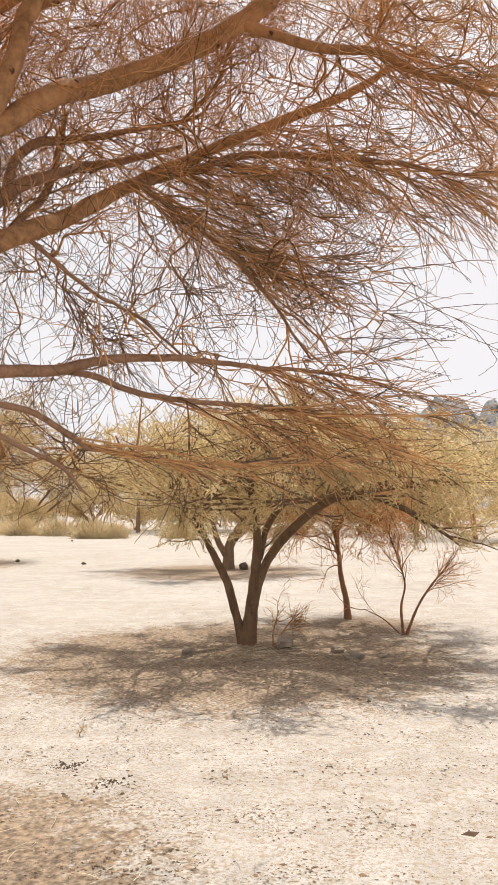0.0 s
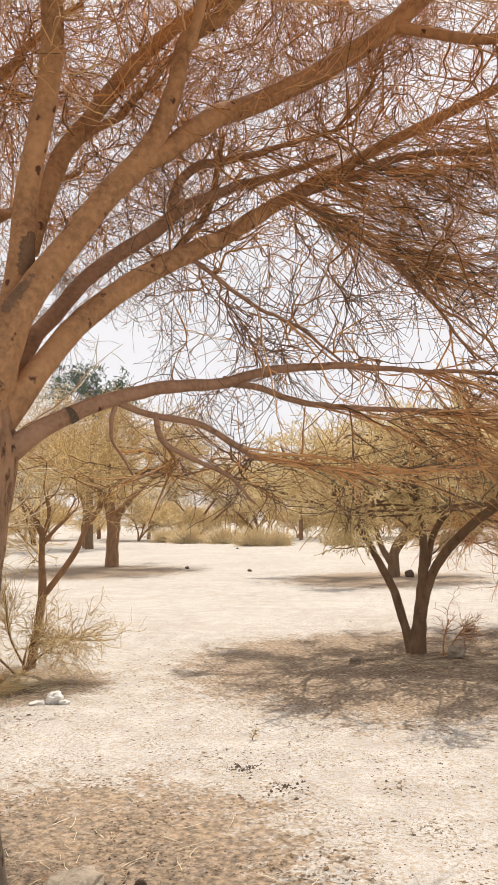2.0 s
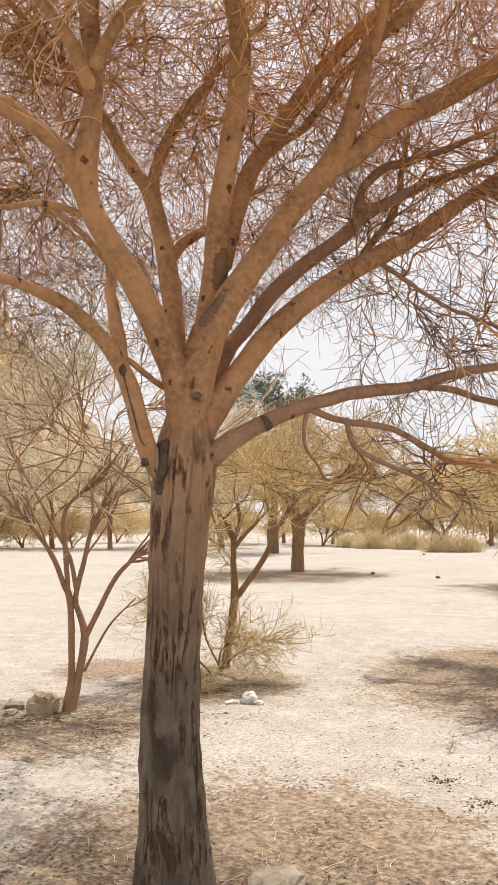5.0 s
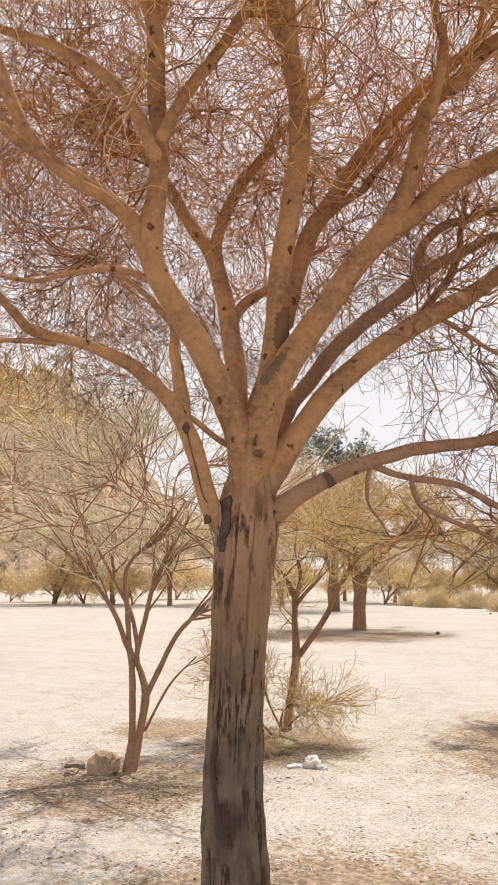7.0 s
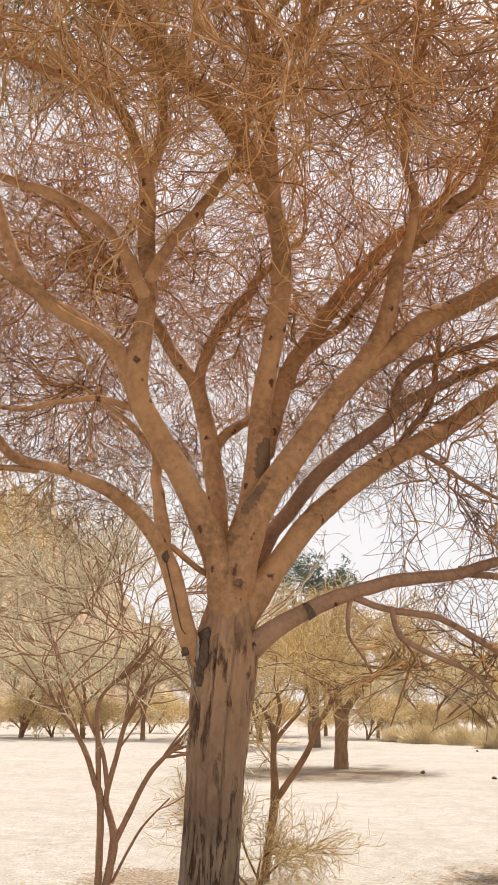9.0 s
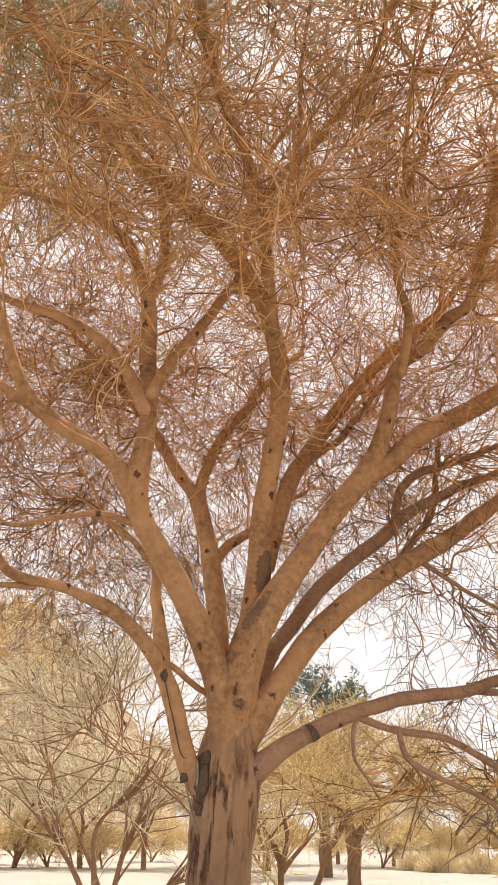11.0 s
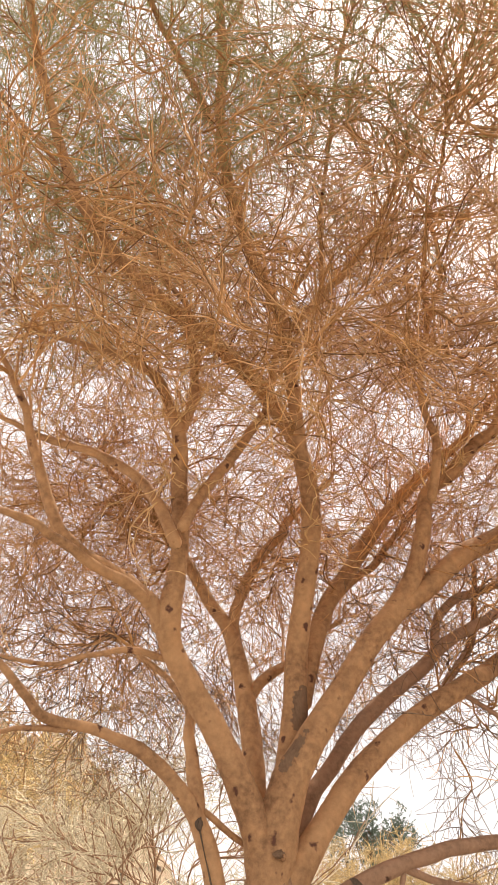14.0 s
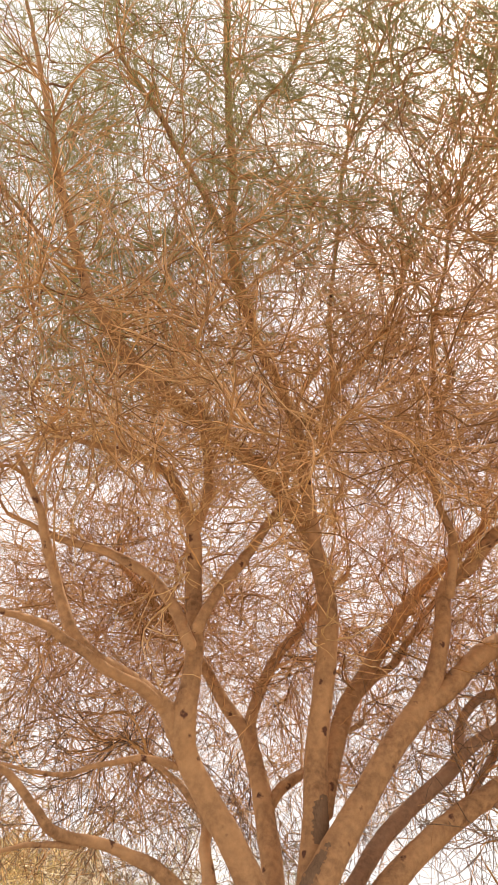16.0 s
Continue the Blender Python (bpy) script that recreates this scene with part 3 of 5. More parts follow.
    limb("center_up", [(-1.37, 2.66, 3.77, 0.0402), (-1.35, 2.58, 3.97, 0.0354), (-1.32, 2.48, 4.17, 0.0331), (-1.29, 2.39, 4.34, 0.0306), (-1.30, 2.27, 4.50, 0.0282), (-1.35, 2.01, 4.90, 0.0295), (-1.32, 1.81, 5.29, 0.0294), (-1.21, 1.64, 5.63, 0.0291), (-1.11, 1.44, 5.87, 0.0248), (-1.01, 1.26, 6.25, 0.0228), (-0.88, 1.05, 6.73, 0.0170)])
    limb("center_up_b", [(-1.27, 2.40, 4.39, 0.0239), (-1.12, 2.41, 4.52, 0.0228), (-0.94, 2.43, 4.69, 0.0190), (-0.72, 2.40, 4.90, 0.0149), (-0.55, 2.34, 5.23, 0.0110)])
    limb("center_up_c", [(-1.35, 1.75, 5.37, 0.0219), (-1.35, 1.57, 5.47, 0.0188), (-1.36, 1.37, 5.57, 0.0173), (-1.35, 1.01, 5.68, 0.0141), (-1.32, 0.73, 5.57, 0.0090)])
    limb("center_right", [(-1.66, 3.12, 2.81, 0.0513), (-1.64, 3.20, 3.04, 0.0504), (-1.62, 3.36, 3.36, 0.0506), (-1.54, 3.50, 3.60, 0.0484), (-1.43, 3.65, 3.89, 0.0476), (-1.20, 3.87, 4.29, 0.0389), (-0.91, 4.00, 4.57, 0.0294), (-0.68, 4.15, 4.94, 0.0194)])
    limb("center_right_b", [(-1.58, 3.42, 3.44, 0.0231), (-1.51, 3.54, 3.58, 0.0234), (-1.44, 3.66, 3.70, 0.0235), (-1.39, 3.74, 3.83, 0.0220), (-1.31, 3.85, 4.00, 0.0171), (-1.22, 3.99, 4.25, 0.0107)])
    limb("left_main", [(-1.76, 2.95, 1.89, 0.0548), (-1.76, 2.92, 2.10, 0.0771), (-1.76, 2.87, 2.26, 0.0718), (-1.83, 2.76, 2.53, 0.0645), (-1.90, 2.63, 2.73, 0.0594), (-1.94, 2.48, 2.91, 0.0564), (-1.90, 2.38, 3.01, 0.0580), (-1.85, 2.36, 3.19, 0.0464), (-1.81, 2.32, 3.38, 0.0422), (-1.80, 2.27, 3.58, 0.0417), (-1.73, 2.16, 3.73, 0.0378), (-1.74, 2.09, 3.88, 0.0282), (-1.77, 2.00, 4.01, 0.0247), (-1.85, 1.80, 4.04, 0.0191), (-1.92, 1.59, 3.97, 0.0123), (-1.97, 1.36, 3.92, 0.0072)])
    limb("left_main_b", [(-1.73, 2.16, 3.76, 0.0279), (-1.66, 2.15, 3.95, 0.0246), (-1.64, 2.10, 4.14, 0.0226), (-1.57, 1.95, 4.28, 0.0159), (-1.64, 1.79, 4.50, 0.0122), (-1.64, 1.66, 4.78, 0.0071)])
    limb("left_main_c", [(-1.73, 2.22, 3.32, 0.0287), (-1.70, 2.30, 3.51, 0.0274), (-1.64, 2.40, 3.71, 0.0273), (-1.56, 2.52, 3.96, 0.0260), (-1.49, 2.55, 4.12, 0.0225), (-1.38, 2.56, 4.73, 0.0170), (-1.24, 2.63, 5.06, 0.0114)])
    limb("left_main_d", [(-1.76, 2.22, 3.25, 0.0309), (-1.86, 2.19, 3.48, 0.0285), (-1.99, 2.15, 3.65, 0.0270), (-2.17, 2.05, 3.77, 0.0239), (-2.35, 1.93, 3.84, 0.0190), (-2.54, 1.77, 3.95, 0.0112)])
    limb("left_side", [(-1.93, 2.39, 2.98, 0.0510), (-1.94, 2.32, 3.06, 0.0411), (-1.98, 2.18, 3.12, 0.0358), (-2.04, 1.89, 3.18, 0.0300), (-2.08, 1.78, 3.33, 0.0268), (-2.10, 1.69, 3.51, 0.0237), (-2.08, 1.55, 3.69, 0.0179), (-2.08, 1.39, 3.84, 0.0108)])
    limb("left_side_b", [(-1.94, 2.32, 3.05, 0.0291), (-1.96, 2.17, 3.10, 0.0261), (-2.00, 2.01, 3.12, 0.0255), (-2.02, 1.84, 3.15, 0.0226), (-2.06, 1.65, 3.18, 0.0177), (-2.07, 1.41, 3.13, 0.0105)])
    limb("left_side_c", [(-1.98, 2.48, 2.88, 0.0186), (-2.05, 2.35, 2.89, 0.0147), (-2.16, 2.20, 2.84, 0.0120), (-2.25, 2.04, 2.77, 0.0094), (-2.35, 1.85, 2.78, 0.0058)])
    limb("left_back", [(-1.85, 3.02, 2.33, 0.0573), (-1.89, 3.07, 2.59, 0.0540), (-1.96, 3.12, 2.86, 0.0534), (-2.01, 3.15, 3.05, 0.0491), (-2.09, 3.16, 3.27, 0.0403), (-2.18, 3.16, 3.40, 0.0367), (-2.33, 3.08, 3.70, 0.0334), (-2.44, 3.06, 3.86, 0.0310), (-2.67, 3.01, 4.16, 0.0258), (-2.86, 2.91, 4.43, 0.0179)])
    limb("left_back_b", [(-2.03, 3.18, 3.09, 0.0380), (-2.08, 3.19, 3.31, 0.0361), (-2.07, 3.27, 3.53, 0.0358), (-2.02, 3.38, 3.77, 0.0324), (-1.92, 3.49, 3.96, 0.0301), (-1.92, 3.51, 4.03, 0.0254), (-1.67, 3.69, 4.37, 0.0160)])
    limb("left_back_c", [(-1.96, 3.12, 2.84, 0.0309), (-1.92, 3.19, 2.97, 0.0301), (-1.88, 3.28, 3.05, 0.0293), (-1.85, 3.41, 3.14, 0.0256), (-1.76, 3.57, 3.33, 0.0204), (-1.69, 3.71, 3.44, 0.0129)])
    limb("low_left", [(-1.79, 2.92, 1.58, 0.0297), (-1.80, 2.87, 1.78, 0.0514), (-1.85, 2.79, 1.92, 0.0486), (-1.87, 2.73, 2.08, 0.0434), (-1.90, 2.66, 2.27, 0.0409), (-1.95, 2.55, 2.40, 0.0346), (-2.02, 2.41, 2.50, 0.0306), (-2.09, 2.29, 2.54, 0.0245), (-2.19, 2.05, 2.56, 0.0226), (-2.21, 1.96, 2.61, 0.0201), (-2.25, 1.84, 2.71, 0.0156), (-2.28, 1.65, 2.73, 0.0098)])
    limb("low_left_b", [(-2.17, 2.14, 2.53, 0.0137), (-2.22, 2.03, 2.52, 0.0113), (-2.26, 1.90, 2.48, 0.0088), (-2.33, 1.74, 2.39, 0.0054)])
    limb("low_left_c", [(-1.91, 2.68, 2.27, 0.0315), (-1.95, 2.70, 2.43, 0.0347), (-2.00, 2.72, 2.61, 0.0279), (-2.03, 2.75, 2.75, 0.0234), (-2.16, 2.74, 2.90, 0.0161), (-2.31, 2.69, 3.04, 0.0110)])
    limb("low_left_d", [(-1.82, 2.91, 2.20, 0.0151), (-1.86, 2.81, 2.25, 0.0149), (-1.89, 2.69, 2.31, 0.0146)])
    limb("top_a", [(-1.10, 2.41, 4.50, 0.0199), (-1.00, 2.26, 4.93, 0.0209), (-0.84, 2.09, 5.30, 0.0187), (-0.66, 1.89, 5.64, 0.0178), (-0.41, 1.70, 5.87, 0.0148), (-0.12, 1.49, 6.11, 0.0118), (0.14, 1.24, 6.30, 0.0069)])
    limb("top_b", [(-0.76, 2.99, 4.58, 0.0217), (-0.62, 2.73, 4.98, 0.0206), (-0.41, 2.51, 5.23, 0.0192), (-0.19, 2.24, 5.43, 0.0160), (0.09, 1.90, 5.51, 0.0124), (0.31, 1.62, 5.60, 0.0093), (0.53, 1.36, 5.53, 0.0060)])
    limb("top_c", [(-1.22, 1.60, 5.63, 0.0210), (-1.02, 1.56, 5.98, 0.0204), (-0.75, 1.53, 6.17, 0.0174), (-0.51, 1.41, 6.52, 0.0128), (-0.30, 1.26, 6.87, 0.0077)])
    limb("top_d", [(-1.89, 1.30, 4.85, 0.0199), (-1.94, 1.05, 4.95, 0.0172), (-1.98, 0.76, 5.08, 0.0145), (-1.89, 0.43, 5.05, 0.0084)])

    # dark torn places and cut stubs on the bark
    for k, (at, size) in enumerate((((-1.795, 2.822, 1.930), (0.032, 0.035, 0.042)), ((-1.788, 2.802, 1.855), (0.026, 0.035, 0.066)), ((-1.810, 2.814, 1.785), (0.021, 0.030, 0.042)),
                                    ((-1.847, 2.763, 1.876), (0.017, 0.035, 0.021)), ((-1.879, 2.634, 2.250), (0.014, 0.035, 0.024)))):
        scar("bark_scar", at, size, wood["low_left" if k > 2 else "trunk"], (0, 5, 30), seed=3 + 2 * k)
    # strips of dead wood, a hanging splinter and the crack that runs up the torn limb
    for strip in ([(-1.789, 2.815, 1.918, 0.007), (-1.784, 2.800, 1.855, 0.009), (-1.790, 2.803, 1.788, 0.004)],
                  [(-1.801, 2.780, 1.935, 0.004), (-1.800, 2.783, 1.870, 0.006), (-1.815, 2.799, 1.800, 0.003)],
                  [(-1.846, 2.774, 1.850, 0.004), (-1.846, 2.825, 1.742, 0.0045), (-1.816, 2.814, 1.676, 0.002)]):
        part("splinter", limb_mesh("splinter", spline(strip, 11), 7, 0.2, 4), DEAD_WOOD, wood["trunk"], "grey splinter of dead wood")
    crack = [(-1.878, 2.638, 2.235, 0.0035), (-1.868, 2.664, 2.148, 0.002), (-1.858, 2.686, 2.076, 0.003), (-1.851, 2.707, 2.009, 0.002), (-1.841, 2.729, 1.953, 0.0035),
             (-1.822, 2.770, 1.930, 0.003)]
    part("bark_scar", limb_mesh("bark_scar", spline(crack, 40), 6, 0.25, 5), SCAR, wood["low_left"])
    ring = lines["low_right"]
    k = np.linalg.norm(ring[:, :3] - np.array([-1.427, 3.072, 2.043]), axis=1).argmin()
    band = ring[k:k + 2].copy()
    band[:, 3] *= 1.05
    band = spline(band, 7)
    part("bark_scar", limb_mesh("bark_scar", band, 14, 0.2, 3), SCAR, wood["low_right"])
    scar("bark_knot", (-1.65, 2.855, 2.155), (0.022, 0.05, 0.016), wood["trunk"], (0, 0, 30), seed=11, mat=STAIN)
    scar("bark_knot", (-1.635, 2.865, 2.145), (0.012, 0.06, 0.012), wood["trunk"], (0, 0, 30), seed=13, mat=BARK_LIMB)

    def bark_patch(name, z0, z1, turn, wide, seed):
        """A stained patch of bark that hugs a limb between two heights, with a ragged edge; turn: the compass way it faces."""
        line = lines[name]
        run = line[(line[:, 2] > z0 - 0.03) & (line[:, 2] < z1 + 0.03) & (np.arange(len(line)) < 40)]
        line = spline(run, 60)
        line[:, 3] = line[:, 3] * 1.015 + 0.0012
        me = limb_mesh("bark_stain", line, 72, 0.07, seeds[name])
        bm = bmesh.new()
        bm.from_mesh(me)
        face_to = Vector((math.sin(turn), math.cos(turn), 0))
        gone = []
        for fc in bm.faces:
            c = fc.calc_center_median()
            axis = line[np.argmin(np.linalg.norm(line[:, :3] - np.array(c), axis=1)), :3]
            out = (c - Vector(axis)).normalized()
            round_ = math.acos(max(-1, min(1, out.dot(face_to)))) / wide
            along = (c.z - (z0 + z1) / 2) / ((z1 - z0) / 2)
            edge = 0.55 * noise.noise(c * 16 + Vector((seed, 0, 0))) + 0.4 * noise.noise(c * 55 + Vector((seed, 0, 0)))
            if round_ ** 2 + along ** 2 + edge > 1:
                gone.append(fc)
        bmesh.ops.delete(bm, geom=gone, context="FACES")
        bpy.data.meshes.remove(me)
        part("bark_stain", bm, STAIN, wood[name])

    to_eye = math.atan2(1.65, -3.0)
    bark_patch("center", 2.66, 2.87, to_eye - 0.6, 0.85, 3)
    bark_patch("mid_right", 2.46, 2.66, to_eye + 0.6, 0.55, 8)

    inner = [l for k, l in lines.items() if k != "trunk"]
    stock = np.vstack([np.hstack([l, np.gradient(l[:, :3], axis=0)]) for l in inner])
    stock = stock[(stock[:, 3] < 0.03) & (stock[:, 2] > 2.2)]
    low = np.vstack([np.hstack([l, np.gradient(l[:, :3], axis=0)]) for k, l in lines.items() if k.startswith("low_")])
    low = low[low[:, 3] < 0.022]

    def reach(targets, stock, sag=0.0):
        """Branches that run out to the targets, nearest first, each from the nearest limb or branch that stands already."""
        made = []
        stock = stock.copy()
        order = np.array([np.linalg.norm(stock[:, :3] - p, axis=1).min() for p in targets]).argsort()
        for k in order:
            p = targets[k]
            way = p - stock[:, :3]
            d = np.linalg.norm(way, axis=1)
            cos = (way * stock[:, 4:7]).sum(axis=1) / (d * np.linalg.norm(stock[:, 4:7], axis=1) + 1e-9)
            s = stock[np.argmin(d * (1.5 - 0.5 * cos) + 0.15 * rng.random(len(d)))]
            ln = np.linalg.norm(p - s[:3])
            if ln < 0.10 or ln > 2.4:
                continue
            t = unit(s[4:7])
            side = rng.normal(size=3) * 0.12 * ln
            r = max(0.0045, min(0.9 * s[3], 0.006 + 0.006 * ln))
            a = s[:3] + (t * 0.4 + unit(p - s[:3]) * 0.6) * ln * 0.38 + side * 0.6
            b = s[:3] * 0.28 + p * 0.72 + side + np.array([0, 0, sag * ln])
            tip = p + unit(p - b + rng.normal(size=3) * 0.1) * 0.22 + np.array([0, 0, -0.04])
            l = spline([(*s[:3], r), (*a, r * 0.88), (*b, r * 0.72), (*p, r * 0.6), (*tip, 0.0025)], 14)
            made.append(l)
            stock = np.vstack([stock, np.hstack([l, np.gradient(l[:, :3], axis=0)])[3:]])
        return made

    # the dome of the crown, open underneath round the trunk
    dome = []
    while len(dome) < 1150:
        x, y = rng.uniform(-4.9, 1.9), rng.uniform(-0.5, 5.5)
        q = math.hypot((x + 1.5) / 3.2, (y - 2.9) / 3.2)
        if q > 1 or math.hypot(x, y) < 1.3 or y + 0.6 * x > 4.5:
            continue
        z = rng.uniform(3.35 - 0.35 * q * q, 3.3 + 2.2 * math.sqrt(1 - q * q))
        dome.append((x, y, z))

    while len(dome) < 1500:
        x, y = rng.uniform(-4.0, 1.3), rng.uniform(0.2, 5.6)
        q = math.hypot((x + 1.5) / 3.2, (y - 2.9) / 3.2)
        if q < 0.92 and y + 0.6 * x < 4.5 and math.hypot(x, y) > 1.0:
            dome.append((x, y, 3.0 + (0.3 + 2.4 * math.sqrt(1 - q * q)) * rng.uniform(0.6, 1.0)))

    def box(n, x, y, z):
        return np.column_stack([rng.uniform(*x, n), rng.uniform(*y, n), rng.uniform(*z, n)])

    def before_limbs(p):
        """True between the camera and the limbs, where twigs are thinned to fit the camera's view."""
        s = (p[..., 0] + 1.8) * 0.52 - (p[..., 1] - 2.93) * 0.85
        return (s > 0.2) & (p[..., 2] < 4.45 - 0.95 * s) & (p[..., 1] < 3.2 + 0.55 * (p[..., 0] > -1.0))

    dome += box(120, (-1.1, 0.9), (0.9, 2.1), (4.6, 6.2)).tolist() + box(85, (-2.4, -0.8), (0.5, 1.9), (5.3, 6.5)).tolist()
    dome += box(110, (-1.0, 0.9), (1.3, 2.9), (4.9, 6.6)).tolist()
    dome += box(60, (-3.0, -1.6), (0.8, 2.2), (4.4, 5.8)).tolist()
    dome += box(36, (-2.0, -0.1), (2.9, 4.1), (3.4, 5.0)).tolist()
    dome += box(25, (-3.3, -1.9), (2.6, 4.0), (3.5, 4.8)).tolist()
    first = reach(np.array(dome), stock, 0.05)
    first += reach(box(155, (-0.8, 1.6), (4.1, 5.0), (3.5, 5.2)), stock, 0.03)
    first += reach(box(60, (-1.0, 0.3), (2.4, 3.6), (4.0, 5.3)), stock, 0.03)
    first += reach(box(50, (-1.7, 0.2), (4.6, 6.0), (4.2, 5.4)), stock, 0.05)
    first += reach(box(40, (-3.2, -2.1), (2.3, 3.3), (3.8, 4.9)), stock, 0.03)
    first += reach(box(70, (-3.6, -2.2), (1.8, 3.6), (3.0, 4.4)), stock, 0.03)
    first += reach(box(42, (-0.65, 0.75), (3.6, 4.6), (2.85, 3.7)), stock, 0.03)
    first += reach(box(22, (0.0, 0.75), (3.7, 4.2), (2.4, 2.85)), stock, 0.08)
    hang = reach(box(34, (-1.15, -0.3), (3.2, 3.9), (1.72, 2.08)), low, 0.06)
    hang += reach(box(40, (-1.25, -0.3), (3.45, 4.2), (2.35, 3.2)), stock, 0.05)
    hang += reach(box(26, (-0.4, 0.5), (3.6, 4.1), (1.95, 2.35)), low, 0.05)
    hang += reach(box(7, (-2.75, -2.1), (2.0, 2.6), (2.2, 2.65)), low, 0.05)
    hang += reach(box(12, (-0.95, 0.0), (3.6, 4.1), (2.25, 2.8)), stock, 0.1)
    # nothing close to the camera, and little between it and the limbs
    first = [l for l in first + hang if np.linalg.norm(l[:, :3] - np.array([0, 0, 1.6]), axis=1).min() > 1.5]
    first = [l for l in first if not before_limbs(l[4:, :3]).any() or rng.random() < 0.05]
    thin = np.array([-2.6, 1.0, 4.0]), np.array([-1.0, 2.5, 5.3])
    first = [l for l in first if not ((l[-1, :3] > thin[0]) & (l[-1, :3] < thin[1])).all() or rng.random() < 0.95]
    first += reach(box(34, (-1.75, -0.5), (1.9, 2.6), (3.45, 4.3)), stock, 0.03)
    # keep only what still hangs on a limb or on a kept branch
    held = np.vstack([l[:, :3] for l in inner])
    left, kept = list(first), []
    while True:
        here = [np.linalg.norm(held - l[0, :3], axis=1).min() < 0.045 for l in left]
        if not any(here):
            break
        fresh = [l for l, h in zip(left, here) if h]
        left = [l for l, h in zip(left, here) if not h]
        kept += fresh
        held = np.vstack([l[:, :3] for l in fresh])
    first = kept
    first.sort(key=lambda l: -np.linalg.norm(l[-1, :3] - l[0, :3]))
    for l in first[:290]:
        part("branch", tubes("branch", [(l[None, :, :3], l[None, :, 3])], 6), TWIG, tree)
    rest = (np.array([l[:, :3] for l in first[290:]]), np.array([l[:, 3] for l in first[290:]]))
    part("side_branch_mass", tubes("side_branch_mass", [rest], 5), TWIG, tree, "tan bare side branches", "stuff")
    core = (-1.5, 2.9, 2.6)
    east = [l for l in first if l[-1, 0] > -0.6]
    b2 = shoots([l for l in first if l[-1, 0] <= -0.6], 6600, (0.18, 0.62), (15, 66), 0.0046, 0.0019, 8, 0.19, -0.004, 0.08, 1.0, core, 0.25, 1)
    b2e = shoots(east, 3100, (0.22, 0.70), (8, 42), 0.0046, 0.0019, 8, 0.12, -0.008, 0.08, 1.0, core, 0.5, 1)
    b2 = (np.concatenate([b2[0], b2e[0]]), np.concatenate([b2[1], b2e[1]]))

    def clear(g):
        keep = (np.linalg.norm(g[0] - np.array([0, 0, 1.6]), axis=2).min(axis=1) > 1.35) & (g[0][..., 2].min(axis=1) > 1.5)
        # thins twigs that would cover the limbs from the camera
        keep &= ~before_limbs(g[0]).any(axis=1) | (rng.random(len(keep)) < 0.09)
        return g[0][keep], g[1][keep]

    b2 = clear(b2)
    # long parallel shoots that sweep down and outwards from the eastern limbs
    run = [(lines["right_main"][-62:-22], 46), (lines["right_main_b"][8:], 40), (lines["right_main_d"][:24], 38), (lines["mid_right_b"][10:], 20),
           (lines["low_right_c"][14:], 26), (lines["low_right_b"][12:], 24), (lines["low_right"][62:], 18)]
    st = np.vstack([l[rng.integers(0, len(l), n)][:, :3] for l, n in run])
    loose = np.concatenate([np.full(n, 0.55 if k < 4 else 0.12) for k, (l, n) in enumerate(run)])[:, None]
    st = st + rng.normal(size=st.shape) * np.array([0.14, 0.12, 0.05]) * loose
    di = np.array([0.88, 0.05, -0.34]) + rng.normal(size=st.shape) * np.array([0.16, 0.30, 0.19])
    sweep = shoot_from(st, di, np.full(len(st), 0.012), (0.45, 1.0), (0, 9), 0.0058, 0.0022, 10, 0.06, -0.012)
    drop = sweep[0][..., 2].min(axis=1) > 1.72
    sweep = (sweep[0][drop], sweep[1][drop])
    fringe = side_shoots(sweep, 3000, (0.10, 0.38), (6, 42), 0.0028, 0.0013, 5, 0.12, -0.02, 0.15)
    rear = rng.random(len(fringe[0])) < 0.22
    part("foliage", leaflets("foliage", (fringe[0][rear], fringe[1][rear]), 9000, 0.0065), LEAF_DARK, tree, "tiny dark green leaves on hanging twigs", "stuff")
    part("grey_fringe_mass", tubes("grey_fringe_mass", [(fringe[0][rear], fringe[1][rear])], 3), TWIG_BACKLIT, tree, "hanging grey-brown twigs", "stuff")
    fringe = (fringe[0][~rear], fringe[1][~rear])
    part("sweeping_twig_mass", tubes("sweeping_twig_mass", [sweep, fringe], 3), TWIG_ORANGE, tree, "long orange-brown twigs sweeping down in parallel", "stuff")
    # long bare whips that wander out of the limbs and lesser branches through the tangle
    whip = clear(shoots([l for l in inner if l[0, 2] > 2.6], 420, (0.45, 1.15), (25, 75), 0.0060, 0.0020, 14, 0.17, 0.006, 0.3, 1.0, core, 0.3, 1))
    forks = clear(side_shoots(whip, 2600, (0.08, 0.34), (20, 70), 0.0030, 0.0014, 6, 0.2, 0.0, 0.2))
    # a bare spray off the inner limbs, its light put into the cream colour
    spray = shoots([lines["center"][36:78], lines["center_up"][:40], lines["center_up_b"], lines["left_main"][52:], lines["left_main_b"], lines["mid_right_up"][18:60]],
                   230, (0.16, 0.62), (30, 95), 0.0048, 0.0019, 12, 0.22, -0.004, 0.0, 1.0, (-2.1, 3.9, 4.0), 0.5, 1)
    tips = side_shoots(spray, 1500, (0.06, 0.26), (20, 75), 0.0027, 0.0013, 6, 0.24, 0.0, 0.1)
    part("spray_mass", tubes("spray_mass", [spray, tips], 4), TWIG_CREAM, tree, "bare twigs painted bright cream-orange as if lit", "stuff")
    part("whip_mass", tubes("whip_mass", [whip, forks], 4), TWIG_ORANGE, tree, "long wandering orange-tan twigs", "stuff")

